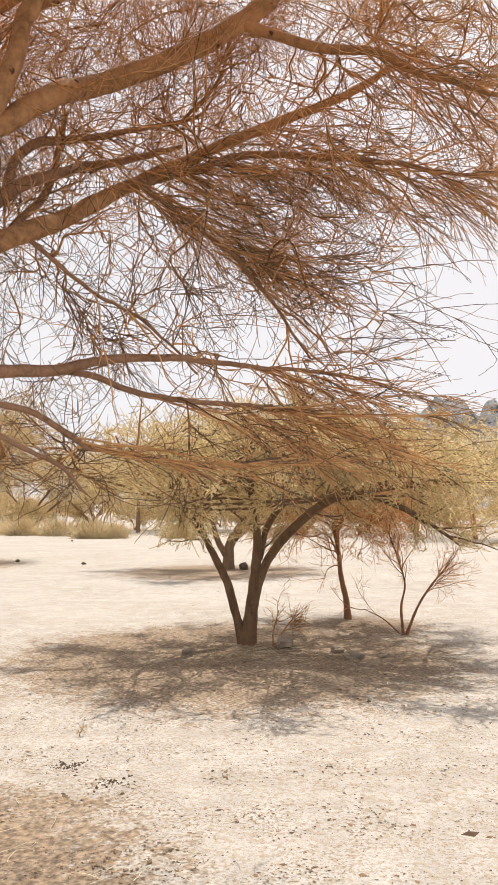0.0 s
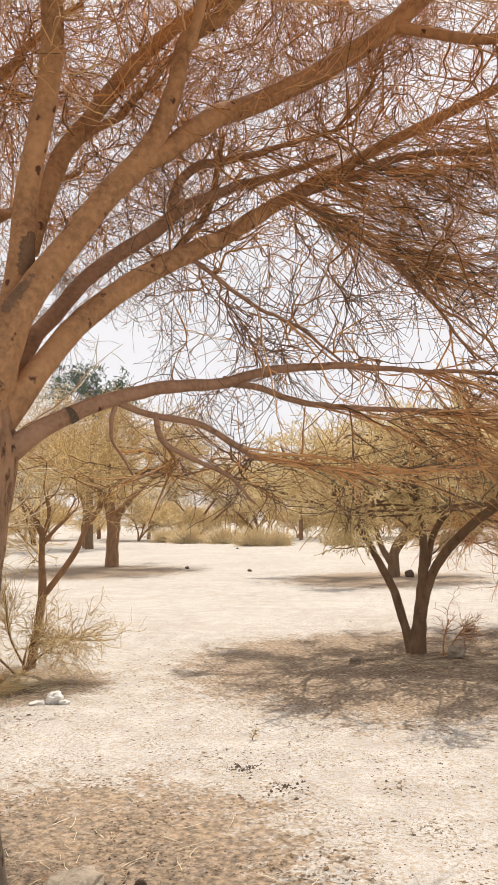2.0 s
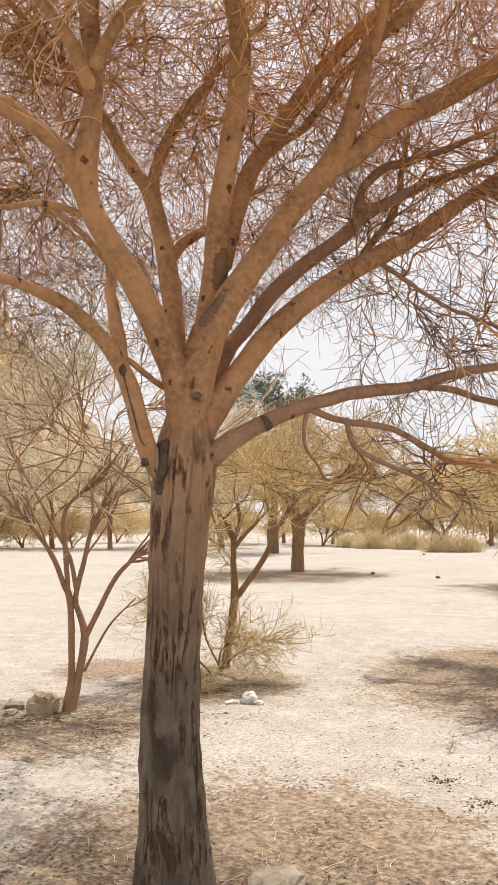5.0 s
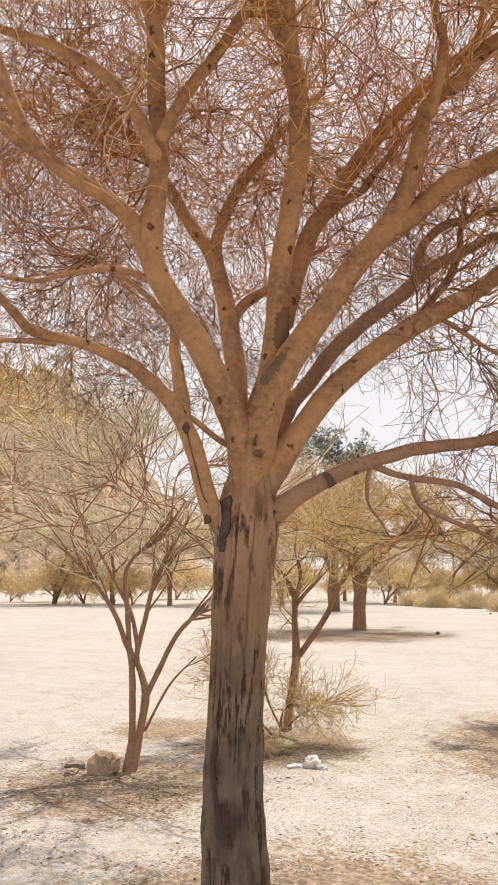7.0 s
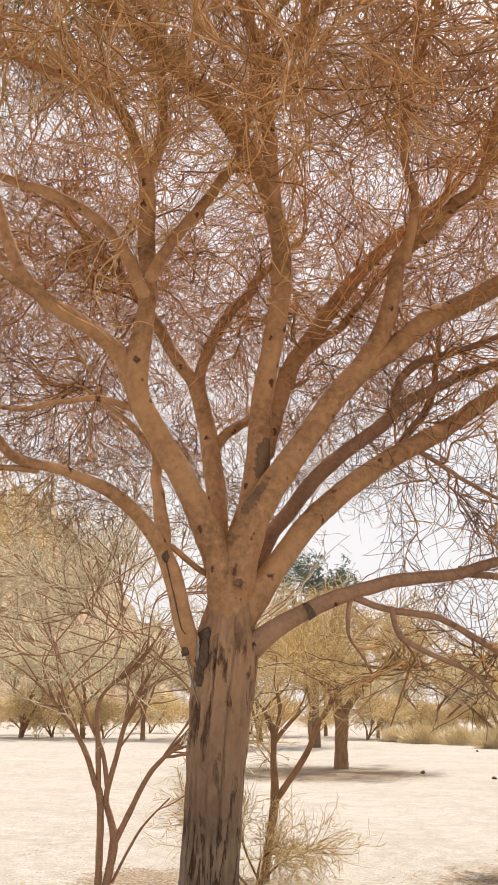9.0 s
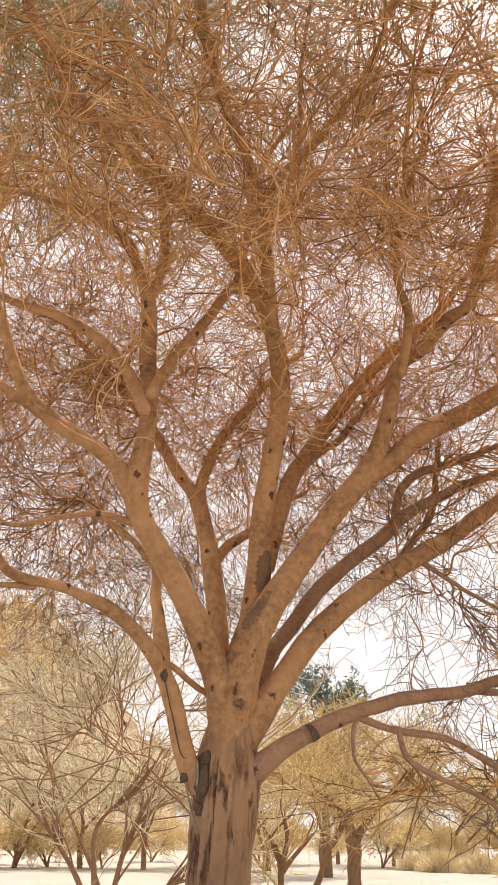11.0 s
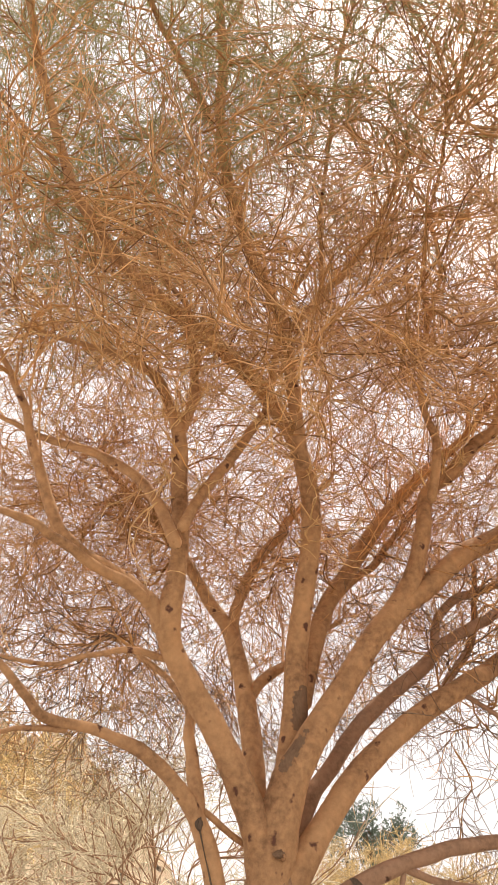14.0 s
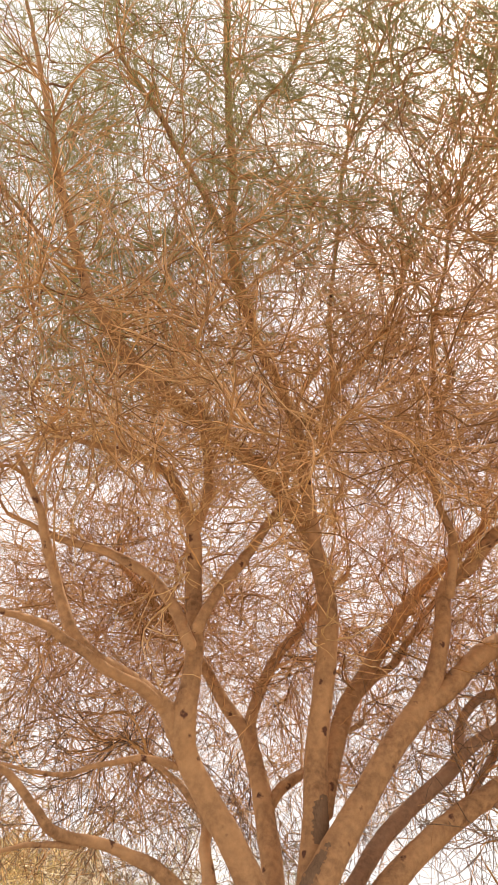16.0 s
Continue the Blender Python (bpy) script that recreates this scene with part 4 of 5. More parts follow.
    b3 = clear(side_shoots(b2, 50000, (0.08, 0.34), (15, 70), 0.0029, 0.0013, 5, 0.24, -0.004, 0.05, core, 0.15))
    lofty = (b2[0][:, 0, 2] > 4.6) & (b2[0][:, 0, 1] < 2.6)
    b3t = clear(side_shoots((b2[0][lofty], b2[1][lofty]), 6500, (0.10, 0.32), (15, 70), 0.0027, 0.0013, 5, 0.22, -0.004, 0.05, core, 0.15))

    def sort_by_light_tone(g):
        """Grey-brown puts backlit dark into twigs low down, aside and behind the limbs, orange puts light into a random
        share of the rest; green ones at the top.
        """
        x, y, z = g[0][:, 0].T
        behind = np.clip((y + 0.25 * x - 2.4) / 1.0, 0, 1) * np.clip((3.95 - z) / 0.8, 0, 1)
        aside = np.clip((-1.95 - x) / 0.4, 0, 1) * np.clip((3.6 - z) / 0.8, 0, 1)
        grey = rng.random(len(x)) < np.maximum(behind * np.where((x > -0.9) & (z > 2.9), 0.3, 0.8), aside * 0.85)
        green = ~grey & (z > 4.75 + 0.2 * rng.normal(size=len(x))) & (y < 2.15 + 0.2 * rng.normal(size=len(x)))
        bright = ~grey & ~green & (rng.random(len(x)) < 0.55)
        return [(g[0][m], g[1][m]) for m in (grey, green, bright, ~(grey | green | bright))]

    # backlit dark is painted in grey, bounced light in orange
    kinds = (("grey_twig_mass", TWIG_BACKLIT, "tangled twigs toned grey-brown as if backlit"), ("green_twig_mass", TWIG_GREEN, "green twigs at the top of the crown"),
             ("orange_twig_mass", TWIG_ORANGE, "twigs toned light orange as if lit"), ("tan_twig_mass", TWIG, "tangled tan twigs"))
    for (name, mat, label), coarse, fine in zip(kinds, sort_by_light_tone(b2), sort_by_light_tone(b3)):
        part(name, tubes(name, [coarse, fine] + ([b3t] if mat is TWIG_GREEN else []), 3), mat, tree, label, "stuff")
    x, y, z = b3[0][:, 0].T
    leafy = ((z > 4.8) & (y < 2.1)) | ((np.hypot(x + 1.5, y - 2.9) > 2.8) & (z > 3.0))
    part("foliage", leaflets("foliage", (b3[0][leafy], b3[1][leafy]), 52000, 0.0075), LEAF, tree, "tiny grey-green leaves", "stuff")
    return tree


big_acacia()

# ---- the other trees and shrubs ----
def small_tree(name, at, label, category, stems, bark, twig, n, lengths, radii, droop=0.0, group="", leaf=None, leaves=0,
               leaf_size=0.012, core_up=0.3, dome=None, steps=(10, 8, 5), u0=0.45, clear_to=None):
    """A tree with hand-laid stems; n, lengths and radii go for branches, twigs and fine twigs. dome: (centre, radii, count) adds
    limbs that reach out to a flat dome."""
    tree = thing(name, at, label, category, group)
    lines = []
    for k, s in enumerate(stems):
        l = spline(s, max(12, int(len(s) * 7)))
        lines.append(l)
        part("trunk" if k == 0 else "limb", limb_mesh("limb", l, 12, 0.09, k + n[0]), bark, tree)
    if dome:
        (cx, cy, cz), (ra, rb, rc), count = dome
        tall = max(l[-1, 2] for l in lines)
        tops = [l for l in lines if l[-1, 2] > 0.6 * tall]
        for k in range(count):
            src = tops[k % len(tops)]
            s = src[int(len(src) * rng.uniform(0.62, 0.97))]
            a = k * 2.39996 + rng.uniform(-0.3, 0.3)
            q = math.sqrt((k + 0.5) / count)
            end = np.array([cx + ra * q * math.cos(a), cy + rb * q * math.sin(a), cz + rc * math.sqrt(max(0.02, 1 - q * q * 0.9))])
            gap = np.linalg.norm(end - s[:3])
            run = src[-1, :3] - src[-3, :3]
            bow = s[:3] + unit(unit(run) + 0.5 * unit(end - s[:3])) * gap * 0.3
            mid = s[:3] * 0.4 + end * 0.6 + np.array([0, 0, 0.10 * rc]) + rng.normal(size=3) * 0.08 * gap
            l = spline([(*s[:3], max(0.008, s[3] * 0.42)), (*bow, max(0.007, s[3] * 0.36)), (*mid, max(0.006, s[3] * 0.28)), (*end, 0.006)], 18)
            lines.append(l)
            part("limb", limb_mesh("limb", l, 8, 0.06, k), bark, tree)
    core = np.array(at) + np.array([0, 0, core_up])
    def lifted(g):  # nothing hangs below this height
        high = g[0][..., 2].min(axis=1) > (clear_to or -1)
        return g[0][high], g[1][high]

    b1 = lifted(shoots(lines, n[0], lengths[0], (20, 65), radii[0], radii[0] * 0.4, steps[0], 0.15, 0.02 + droop, u0, 1.0, core, 0.5, 0.8))
    b2 = lifted(side_shoots(b1, n[1], lengths[1], (20, 75), radii[1], radii[1] * 0.5, steps[1], 0.2, droop, 0.15, core, 0.25))
    b3 = lifted(side_shoots(b2, n[2], lengths[2], (20, 80), radii[2], radii[2] * 0.6, steps[2], 0.22, droop, 0.1))
    part("branch_mass", tubes("branch_mass", [b1], 5), twig if twig is TWIG_STRAW else bark, tree, kind="stuff")
    part("twig_mass", tubes("twig_mass", [b2], 3), twig, tree, kind="stuff")
    part("fine_twig_mass", tubes("fine_twig_mass", [b3], 3), twig, tree, kind="stuff")
    if leaves:
        part("foliage", leaflets("foliage", b3, leaves, leaf_size), leaf or LEAF_GOLD, tree, kind="stuff")
    return tree


# the three-stemmed acacia in the middle of the clearing
small_tree("acacia_tree", (-0.03, 9.8, 0), "three-stemmed acacia with a flat olive crown over its shade", "tree",
           [[(-0.02, 9.80, -0.03, 0.125), (0.02, 9.80, 0.32, 0.085), (0.06, 9.80, 0.67, 0.068), (0.10, 9.80, 1.05, 0.062), (0.10, 9.80, 1.39, 0.048), (0.06, 9.70, 1.78, 0.036), (-0.08, 9.60, 2.19, 0.031)],
            [(-0.06, 9.80, -0.02, 0.085), (-0.14, 9.80, 0.26, 0.054), (-0.24, 9.80, 0.63, 0.052), (-0.29, 9.80, 0.77, 0.050), (-0.46, 9.69, 1.12, 0.043), (-0.60, 9.58, 1.40, 0.033), (-0.81, 9.36, 1.70, 0.030)],
            [(0.06, 9.80, 0.39, 0.045), (0.15, 9.78, 0.81, 0.056), (0.31, 9.75, 1.12, 0.056), (0.62, 9.60, 1.47, 0.055), (1.01, 9.40, 1.76, 0.052), (1.40, 9.30, 1.89, 0.047), (1.89, 9.11, 1.90, 0.030)],
            [(1.14, 9.43, 1.80, 0.041), (1.59, 9.26, 1.72, 0.037), (1.95, 9.09, 1.54, 0.030), (2.29, 8.91, 1.29, 0.017)],
            [(0.13, 9.80, 1.01, 0.040), (0.24, 9.90, 1.43, 0.040), (0.50, 10.09, 1.78, 0.044), (0.73, 10.17, 2.15, 0.029)]],
           BARK_DARK, TWIG_OLIVE, (330, 2700, 12500), ((0.3, 0.75), (0.2, 0.5), (0.10, 0.26)), (0.011, 0.0075, 0.0058), -0.03,
           leaf=LEAF_GOLD, leaves=62000, leaf_size=0.014, dome=((0.6, 9.7, 1.55), (2.75, 2.7, 0.95), 54), core_up=1.2, clear_to=1.12, steps=(10, 7, 4))

# brown sapling and bare shrub behind it
small_tree("acacia_sapling", (1.48, 11.91, 0), "thin brown acacia sapling with dry twigs", "tree",
           [[(1.48, 11.91, -0.02, 0.062), (1.45, 11.91, 0.30, 0.044), (1.38, 11.92, 0.63, 0.038), (1.35, 11.92, 0.97, 0.030), (1.27, 11.93, 1.39, 0.018)]],
           BARK_RED, TWIG_ORANGE, (130, 1200, 5200), ((0.4, 0.8), (0.2, 0.5), (0.08, 0.22)), (0.009, 0.005, 0.0042), -0.02, steps=(9, 6, 4),
           dome=((1.5, 11.9, 1.05), (1.6, 1.3, 0.85), 16), core_up=0.8)
small_tree("bare_shrub", (2.05, 10.5, 0), "bare brown shrub with a few forked stems", "shrub",
           [[(2.03, 10.51, -0.02, 0.022), (2.01, 10.51, 0.34, 0.016), (2.06, 10.50, 0.64, 0.013), (1.98, 10.52, 0.97, 0.010), (1.87, 10.53, 1.27, 0.007)],
            [(2.07, 10.50, -0.02, 0.022), (2.22, 10.47, 0.35, 0.016), (2.40, 10.43, 0.64, 0.013), (2.62, 10.38, 0.91, 0.008)],
            [(1.98, 10.5, 0.0, 0.011), (1.75, 10.45, 0.2, 0.008), (1.5, 10.4, 0.33, 0.005)]],
           BARK_RED, TWIG_ORANGE, (30, 150, 480), ((0.25, 0.6), (0.12, 0.35), (0.06, 0.18)), (0.006, 0.0038, 0.0028), 0.0)
small_tree("dry_shrub", (0.28, 9.6, 0), "small dry shrub against the acacia's foot", "shrub",
           [[(0.28, 9.6, -0.02, 0.012), (0.30, 9.58, 0.2, 0.009), (0.36, 9.55, 0.42, 0.006)], [(0.3, 9.6, -0.02, 0.01), (0.42, 9.58, 0.18, 0.007), (0.5, 9.5, 0.3, 0.005)]],
           BARK_LIMB, TWIG, (14, 70, 200), ((0.15, 0.4), (0.1, 0.25), (0.05, 0.12)), (0.005, 0.0035, 0.0025), 0.0)

# bare many-stemmed sapling beside the rock
small_tree("bare_tree", (-4.5, 5.75, 0), "bare many-stemmed tree with sunlit pale twigs", "tree",
           [[(-4.51, 5.73, -0.03, 0.062), (-4.50, 5.74, 0.28, 0.033), (-4.50, 5.74, 0.58, 0.030), (-4.52, 5.73, 0.97, 0.030), (-4.56, 5.69, 1.10, 0.025), (-4.63, 5.64, 1.32, 0.023), (-4.67, 5.48, 1.53, 0.018), (-4.75, 5.28, 1.77, 0.012)],
            [(-4.50, 5.74, 0.0, 0.053), (-4.45, 5.78, 0.28, 0.035), (-4.41, 5.81, 0.62, 0.037), (-4.44, 5.79, 0.80, 0.029), (-4.48, 5.76, 0.97, 0.025), (-4.43, 5.80, 1.27, 0.023), (-4.42, 5.93, 1.62, 0.019), (-4.33, 6.11, 1.99, 0.012)],
            [(-4.41, 5.81, 0.62, 0.029), (-4.33, 5.87, 0.82, 0.025), (-4.21, 5.95, 1.11, 0.023), (-4.11, 6.02, 1.26, 0.020), (-3.95, 6.12, 1.41, 0.014)],
            [(-4.53, 5.72, 1.00, 0.023), (-4.55, 5.70, 1.37, 0.023), (-4.57, 5.69, 1.70, 0.019), (-4.48, 5.75, 1.88, 0.014), (-4.30, 5.89, 2.06, 0.010)],
            [(-4.41, 5.81, 0.33, 0.012), (-4.31, 5.88, 0.57, 0.012), (-4.21, 5.95, 0.76, 0.010), (-4.04, 6.06, 0.96, 0.006)],
            [(-4.47, 5.76, 1.02, 0.019), (-4.52, 5.73, 1.32, 0.019), (-4.62, 5.65, 1.57, 0.014), (-4.77, 5.52, 1.93, 0.010), (-4.93, 5.39, 2.28, 0.006)]],
           BARK_GREY, TWIG_PALE, (230, 1250, 3600), ((0.4, 1.0), (0.2, 0.6), (0.08, 0.26)), (0.011, 0.0056, 0.0036), 0.0,
           dome=((-4.8, 5.9, 1.75), (1.7, 1.5, 1.25), 24), core_up=1.2, u0=0.72, steps=(10, 6, 4))

# slender sapling with brushwood round its foot
small_tree("acacia_sapling", (-4.15, 8.07, 0), "slender forked sapling rising out of dry brushwood", "tree",
           [[(-4.16, 8.07, -0.05, 0.052), (-4.11, 8.10, 0.34, 0.046), (-4.05, 8.12, 0.78, 0.046), (-4.06, 8.12, 1.16, 0.036), (-4.07, 8.12, 1.49, 0.029), (-4.17, 8.07, 1.71, 0.020)],
            [(-4.05, 8.13, 0.77, 0.039), (-3.91, 8.19, 0.97, 0.036), (-3.73, 8.28, 1.26, 0.033), (-3.61, 8.33, 1.55, 0.029), (-3.36, 8.43, 1.93, 0.020)],
            [(-4.06, 8.12, 1.42, 0.029), (-3.99, 8.15, 1.65, 0.026), (-4.02, 8.14, 1.87, 0.020)],
            [(-4.07, 8.12, 1.33, 0.029), (-3.95, 8.17, 1.49, 0.023), (-3.78, 8.25, 1.68, 0.016)]],
           BARK_MID, TWIG_STRAW, (60, 420, 2200), ((0.3, 0.8), (0.2, 0.45), (0.08, 0.22)), (0.009, 0.005, 0.0034), 0.0,
           dome=((-4.0, 8.1, 1.6), (0.9, 0.8, 0.8), 8), core_up=1.3, u0=0.6)
small_tree("brushwood", (-4.1, 7.8, 0), "low dry brushwood of pale thorny twigs", "shrub",
           [[(-4.1, 7.8, 0.0, 0.014), (-3.8, 7.7, 0.25, 0.010), (-3.4, 7.6, 0.42, 0.006)], [(-4.15, 7.75, 0.0, 0.014), (-4.45, 7.6, 0.35, 0.010), (-4.6, 7.4, 0.7, 0.006)],
            [(-4.1, 7.8, 0.0, 0.014), (-3.9, 7.5, 0.3, 0.010), (-3.6, 7.3, 0.5, 0.006)], [(-4.1, 7.9, 0.0, 0.012), (-4.2, 7.7, 0.4, 0.010), (-4.15, 7.5, 0.8, 0.006)],
            [(-4.2, 7.6, 0.02, 0.02), (-4.0, 7.2, 0.06, 0.016), (-3.95, 6.9, 0.16, 0.012)]],
           BARK_MID, TWIG_STRAW, (110, 800, 3000), ((0.25, 0.65), (0.12, 0.35), (0.06, 0.18)), (0.0045, 0.0032, 0.0023), -0.01)

small_tree("dry_seedling", (-1.21, 5.76, 0), "tiny dry seedling standing alone on the sand", "plant",
           [[(-1.21, 5.76, -0.01, 0.004), (-1.205, 5.76, 0.025, 0.003), (-1.19, 5.76, 0.045, 0.002)]],
           BARK_MID, TWIG_STRAW, (7, 14, 14), ((0.03, 0.06), (0.02, 0.04), (0.01, 0.03)), (0.005, 0.004, 0.003), 0.0)

# dark forked tree beyond, and the stout tree further left
small_tree("acacia_tree", (-0.58, 22, 0), "dark forked acacia casting an oval of shade", "tree",
           [[(-0.58, 22, -0.05, 0.18), (-0.56, 22, 0.36, 0.15), (-0.50, 22, 0.8, 0.11), (-0.1, 22, 1.4, 0.08), (0.3, 22, 2.1, 0.05)],
            [(-0.57, 22, 0.3, 0.11), (-0.85, 22, 0.75, 0.08), (-1.1, 22, 1.5, 0.06), (-1.5, 22, 2.2, 0.04)],
            [(-0.55, 22, 0.5, 0.09), (-0.3, 22.2, 0.9, 0.07), (0.5, 22.3, 1.5, 0.05)]],
           BARK_DARK, TWIG_OLIVE, (150, 1000, 4500), ((0.5, 1.1), (0.35, 0.8), (0.15, 0.4)), (0.016, 0.011, 0.010), -0.01, steps=(8, 5, 4),
           leaves=6000, leaf_size=0.02, dome=((-0.7, 21.6, 1.7), (2.9, 2.6, 1.6), 18), core_up=1.3)
proto = small_tree("acacia_tree", (-10.36, 26.1, 0), "stout acacia with a broad dry crown", "tree",
           [[(-10.36, 26.1, -0.05, 0.25), (-10.33, 26.1, 0.8, 0.21), (-10.3, 26.1, 1.6, 0.24), (-10.6, 26.0, 2.4, 0.12), (-11.2, 26, 3.2, 0.07)],
            [(-10.3, 26.1, 1.5, 0.16), (-9.9, 26.1, 2.1, 0.12), (-9.2, 26.2, 2.8, 0.08), (-8.4, 26.2, 3.3, 0.05)],
            [(-10.3, 26.1, 1.6, 0.13), (-10.2, 25.6, 2.4, 0.10), (-10.0, 25.0, 3.2, 0.06)]],
           BARK_MID, TWIG_STRAW, (180, 1300, 6000), ((0.9, 1.6), (0.4, 1.0), (0.2, 0.5)), (0.02, 0.014, 0.013), -0.02, steps=(8, 5, 4),
           leaf=LEAF_TAN, leaves=14000, leaf_size=0.025, dome=((-10.2, 26, 2.2), (4.2, 3.6, 2.6), 26), core_up=2.0, group="distant acacias")

# a belt of dry acacias closes the clearing
far = small_tree("acacia_tree", (0, 70, 0), "distant dry acacia with leaning stems", "tree",
           [[(0, 70, -0.05, 0.174), (0.2, 70, 1.0, 0.136), (0.7, 70, 2.2, 0.099), (1.5, 70, 3.2, 0.056)],
            [(0.1, 70, 0.2, 0.124), (1.0, 70, 1.2, 0.099), (2.2, 70, 2.3, 0.068), (3.2, 70, 3.0, 0.043)],
            [(0, 70, 0.8, 0.112), (-0.8, 70, 2.0, 0.081), (-1.8, 70, 3.1, 0.050)]],
           BARK_MID, TWIG_PALE, (90, 420, 1350), ((0.8, 1.5), (0.6, 1.3), (0.3, 0.8)), (0.035, 0.03, 0.026), -0.025, steps=(6, 4, 3),
           leaves=3800, leaf_size=0.056, dome=((0.3, 70, 3.0), (4.6, 4.2, 2.0), 20), core_up=2.0, group="distant acacias")
far2 = small_tree("acacia_tree", (8, 75, 0), "distant dry acacia with a single trunk", "tree",
           [[(8, 75, -0.05, 0.161), (8.1, 75, 1.2, 0.136), (8.0, 75, 2.2, 0.112), (8.3, 75, 3.4, 0.056)],
            [(8.05, 75, 1.9, 0.087), (7.2, 75, 2.8, 0.062), (6.4, 75, 3.4, 0.037)]],
           BARK_MID, TWIG_PALE, (90, 420, 1350), ((0.8, 1.5), (0.6, 1.3), (0.3, 0.8)), (0.035, 0.03, 0.026), -0.02, steps=(6, 4, 3),
           leaves=4500, leaf_size=0.056, dome=((8, 75, 3.2), (4.0, 4.0, 2.0), 20), core_up=2.4, group="distant acacias")


def polar(yaw, dist):
    return -math.sin(radians(yaw)) * dist, math.cos(radians(yaw)) * dist


for src, yaw, dist, size, turn in ((far, 15.5, 66, 1.0, 10), (far2, 19, 66, 0.95, 40), (far2, 22.5, 72, 1.1, 120), (far, 11, 70, 1.15, 200),
                                   (far2, 8, 60, 1.1, 90), (far, 4, 66, 1.2, 150), (far2, 0.5, 62, 1.2, 260), (far, -4, 58, 1.0, 20),
                                   (far2, -8, 55, 1.0, 310), (far, -12, 50, 1.0, 100), (far2, -16, 46, 0.95, 170), (far, -20, 44, 1.0, 60),
                                   (far2, 23.5, 48, 0.95, 200), (far, 27, 56, 1.1, 280), (far2, 31, 60, 1.1, 30), (far, 35, 58, 1.1, 130),
                                   (far2, 39, 62, 1.2, 220), (far, 43, 66, 1.2, 340), (far2, 48, 60, 1.2, 75), (far, 53, 60, 1.2, 15), (far2, -24, 50, 1.1, 0)):
    x, y = polar(yaw, dist)
    copy_thing(src, pose(x, y, 0, 0, 0, turn) @ Matrix.Scale(size, 4))

x, y = polar(60, 19)
copy_thing(proto, pose(x, y, 0, 0, 0, 70) @ Matrix.Scale(1.35, 4))

# low dry bushes fill the gaps under the belt
bush = small_tree("dry_bush", (4, 64, 0), "low rounded golden dry bush on the sand", "shrub",
           [[(4, 64, -0.05, 0.06), (4.1, 64, 0.5, 0.045), (4.4, 64.1, 1.0, 0.03)], [(4, 64, 0.0, 0.05), (3.6, 63.9, 0.5, 0.04), (3.0, 64, 0.9, 0.03)],
            [(4, 64, 0.0, 0.05), (4.0, 63.6, 0.5, 0.04), (3.9, 63.2, 0.9, 0.03)]],
           BARK_MID, TWIG_STRAW, (110, 480, 1500), ((0.5, 1.2), (0.3, 0.8), (0.2, 0.5)), (0.022, 0.016, 0.014), -0.02, steps=(6, 4, 3),
           leaves=5200, leaf_size=0.05, dome=((4, 64, 0.5), (2.6, 2.4, 1.4), 16), core_up=0.3, u0=0.15, group="dry bushes")
for k in range(34):
    yaw = -22 + k * 2.35 + 0.9 * math.sin(k * 5.1)
    x, y = polar(yaw, 72 + 10 * math.sin(k * 2.7))
    copy_thing(bush, pose(x, y, 0, 0, 0, 67 * k) @ Matrix.Scale(1.25 + 0.4 * math.sin(k * 1.9), 4))

# the dark evergreen that stands above the belt
x, y = polar(23.2, 46)
small_tree("evergreen_tree", (x, y, 0), "tall dark-green leafy tree behind the acacias", "tree",
           [[(x, y, -0.05, 0.25), (x, y, 3, 0.2), (x + 0.3, y, 6, 0.13), (x, y, 9, 0.06)], [(x, y, 4, 0.12), (x - 1, y, 6.5, 0.08), (x - 1.4, y, 8.5, 0.04)],
            [(x, y, 4.5, 0.12), (x + 1.2, y, 6.5, 0.08), (x + 1.6, y, 8, 0.04)]],
           BARK_DARK, LEAF_DARK, (70, 450, 1500), ((0.6, 1.2), (0.4, 0.9), (0.2, 0.5)), (0.02, 0.012, 0.01), 0.0,
           leaf=LEAF_DARK, leaves=4600, leaf_size=0.085, dome=((x, y, 6.8), (2.5, 2.3, 3.0), 22), core_up=6)


# ---- grass, stones, litter ----
def grass_clump(at, size, label):
    count = 700
    st = np.array([at] * count, float) + rng.normal(size=(count, 3)) * np.array([0.24, 0.24, 0]) * size
    di = unit(np.array([0, 0, 1.0]) + rng.normal(size=(count, 3)) * np.array([0.4, 0.4, 0]))
    g = shoot_from(st, di, np.full(count, 0.05), (0.35 * size, 0.85 * size), (0, 50), 0.012 * size, 0.005 * size, 5, 0.08, -0.10)
    ob = part("grass_clump", tubes("grass_clump", [g], 3), STRAW)
    tagged(ob, label, "grass", "dry grass clumps")


for t, (x, y, s) in enumerate(((-17.6, 55, 1.5), (-16.2, 53.8, 1.2), (-15.1, 52.5, 1.8), (-12.5, 51.5, 1.6), (-11.4, 51.0, 1.2), (-9.3, 46.7, 1.7), (-8.0, 46.5, 1.4), (-4.4, 47.5, 1.4))):
    grass_clump((x, y, 0), s, "clump of dry straw-coloured desert grass")


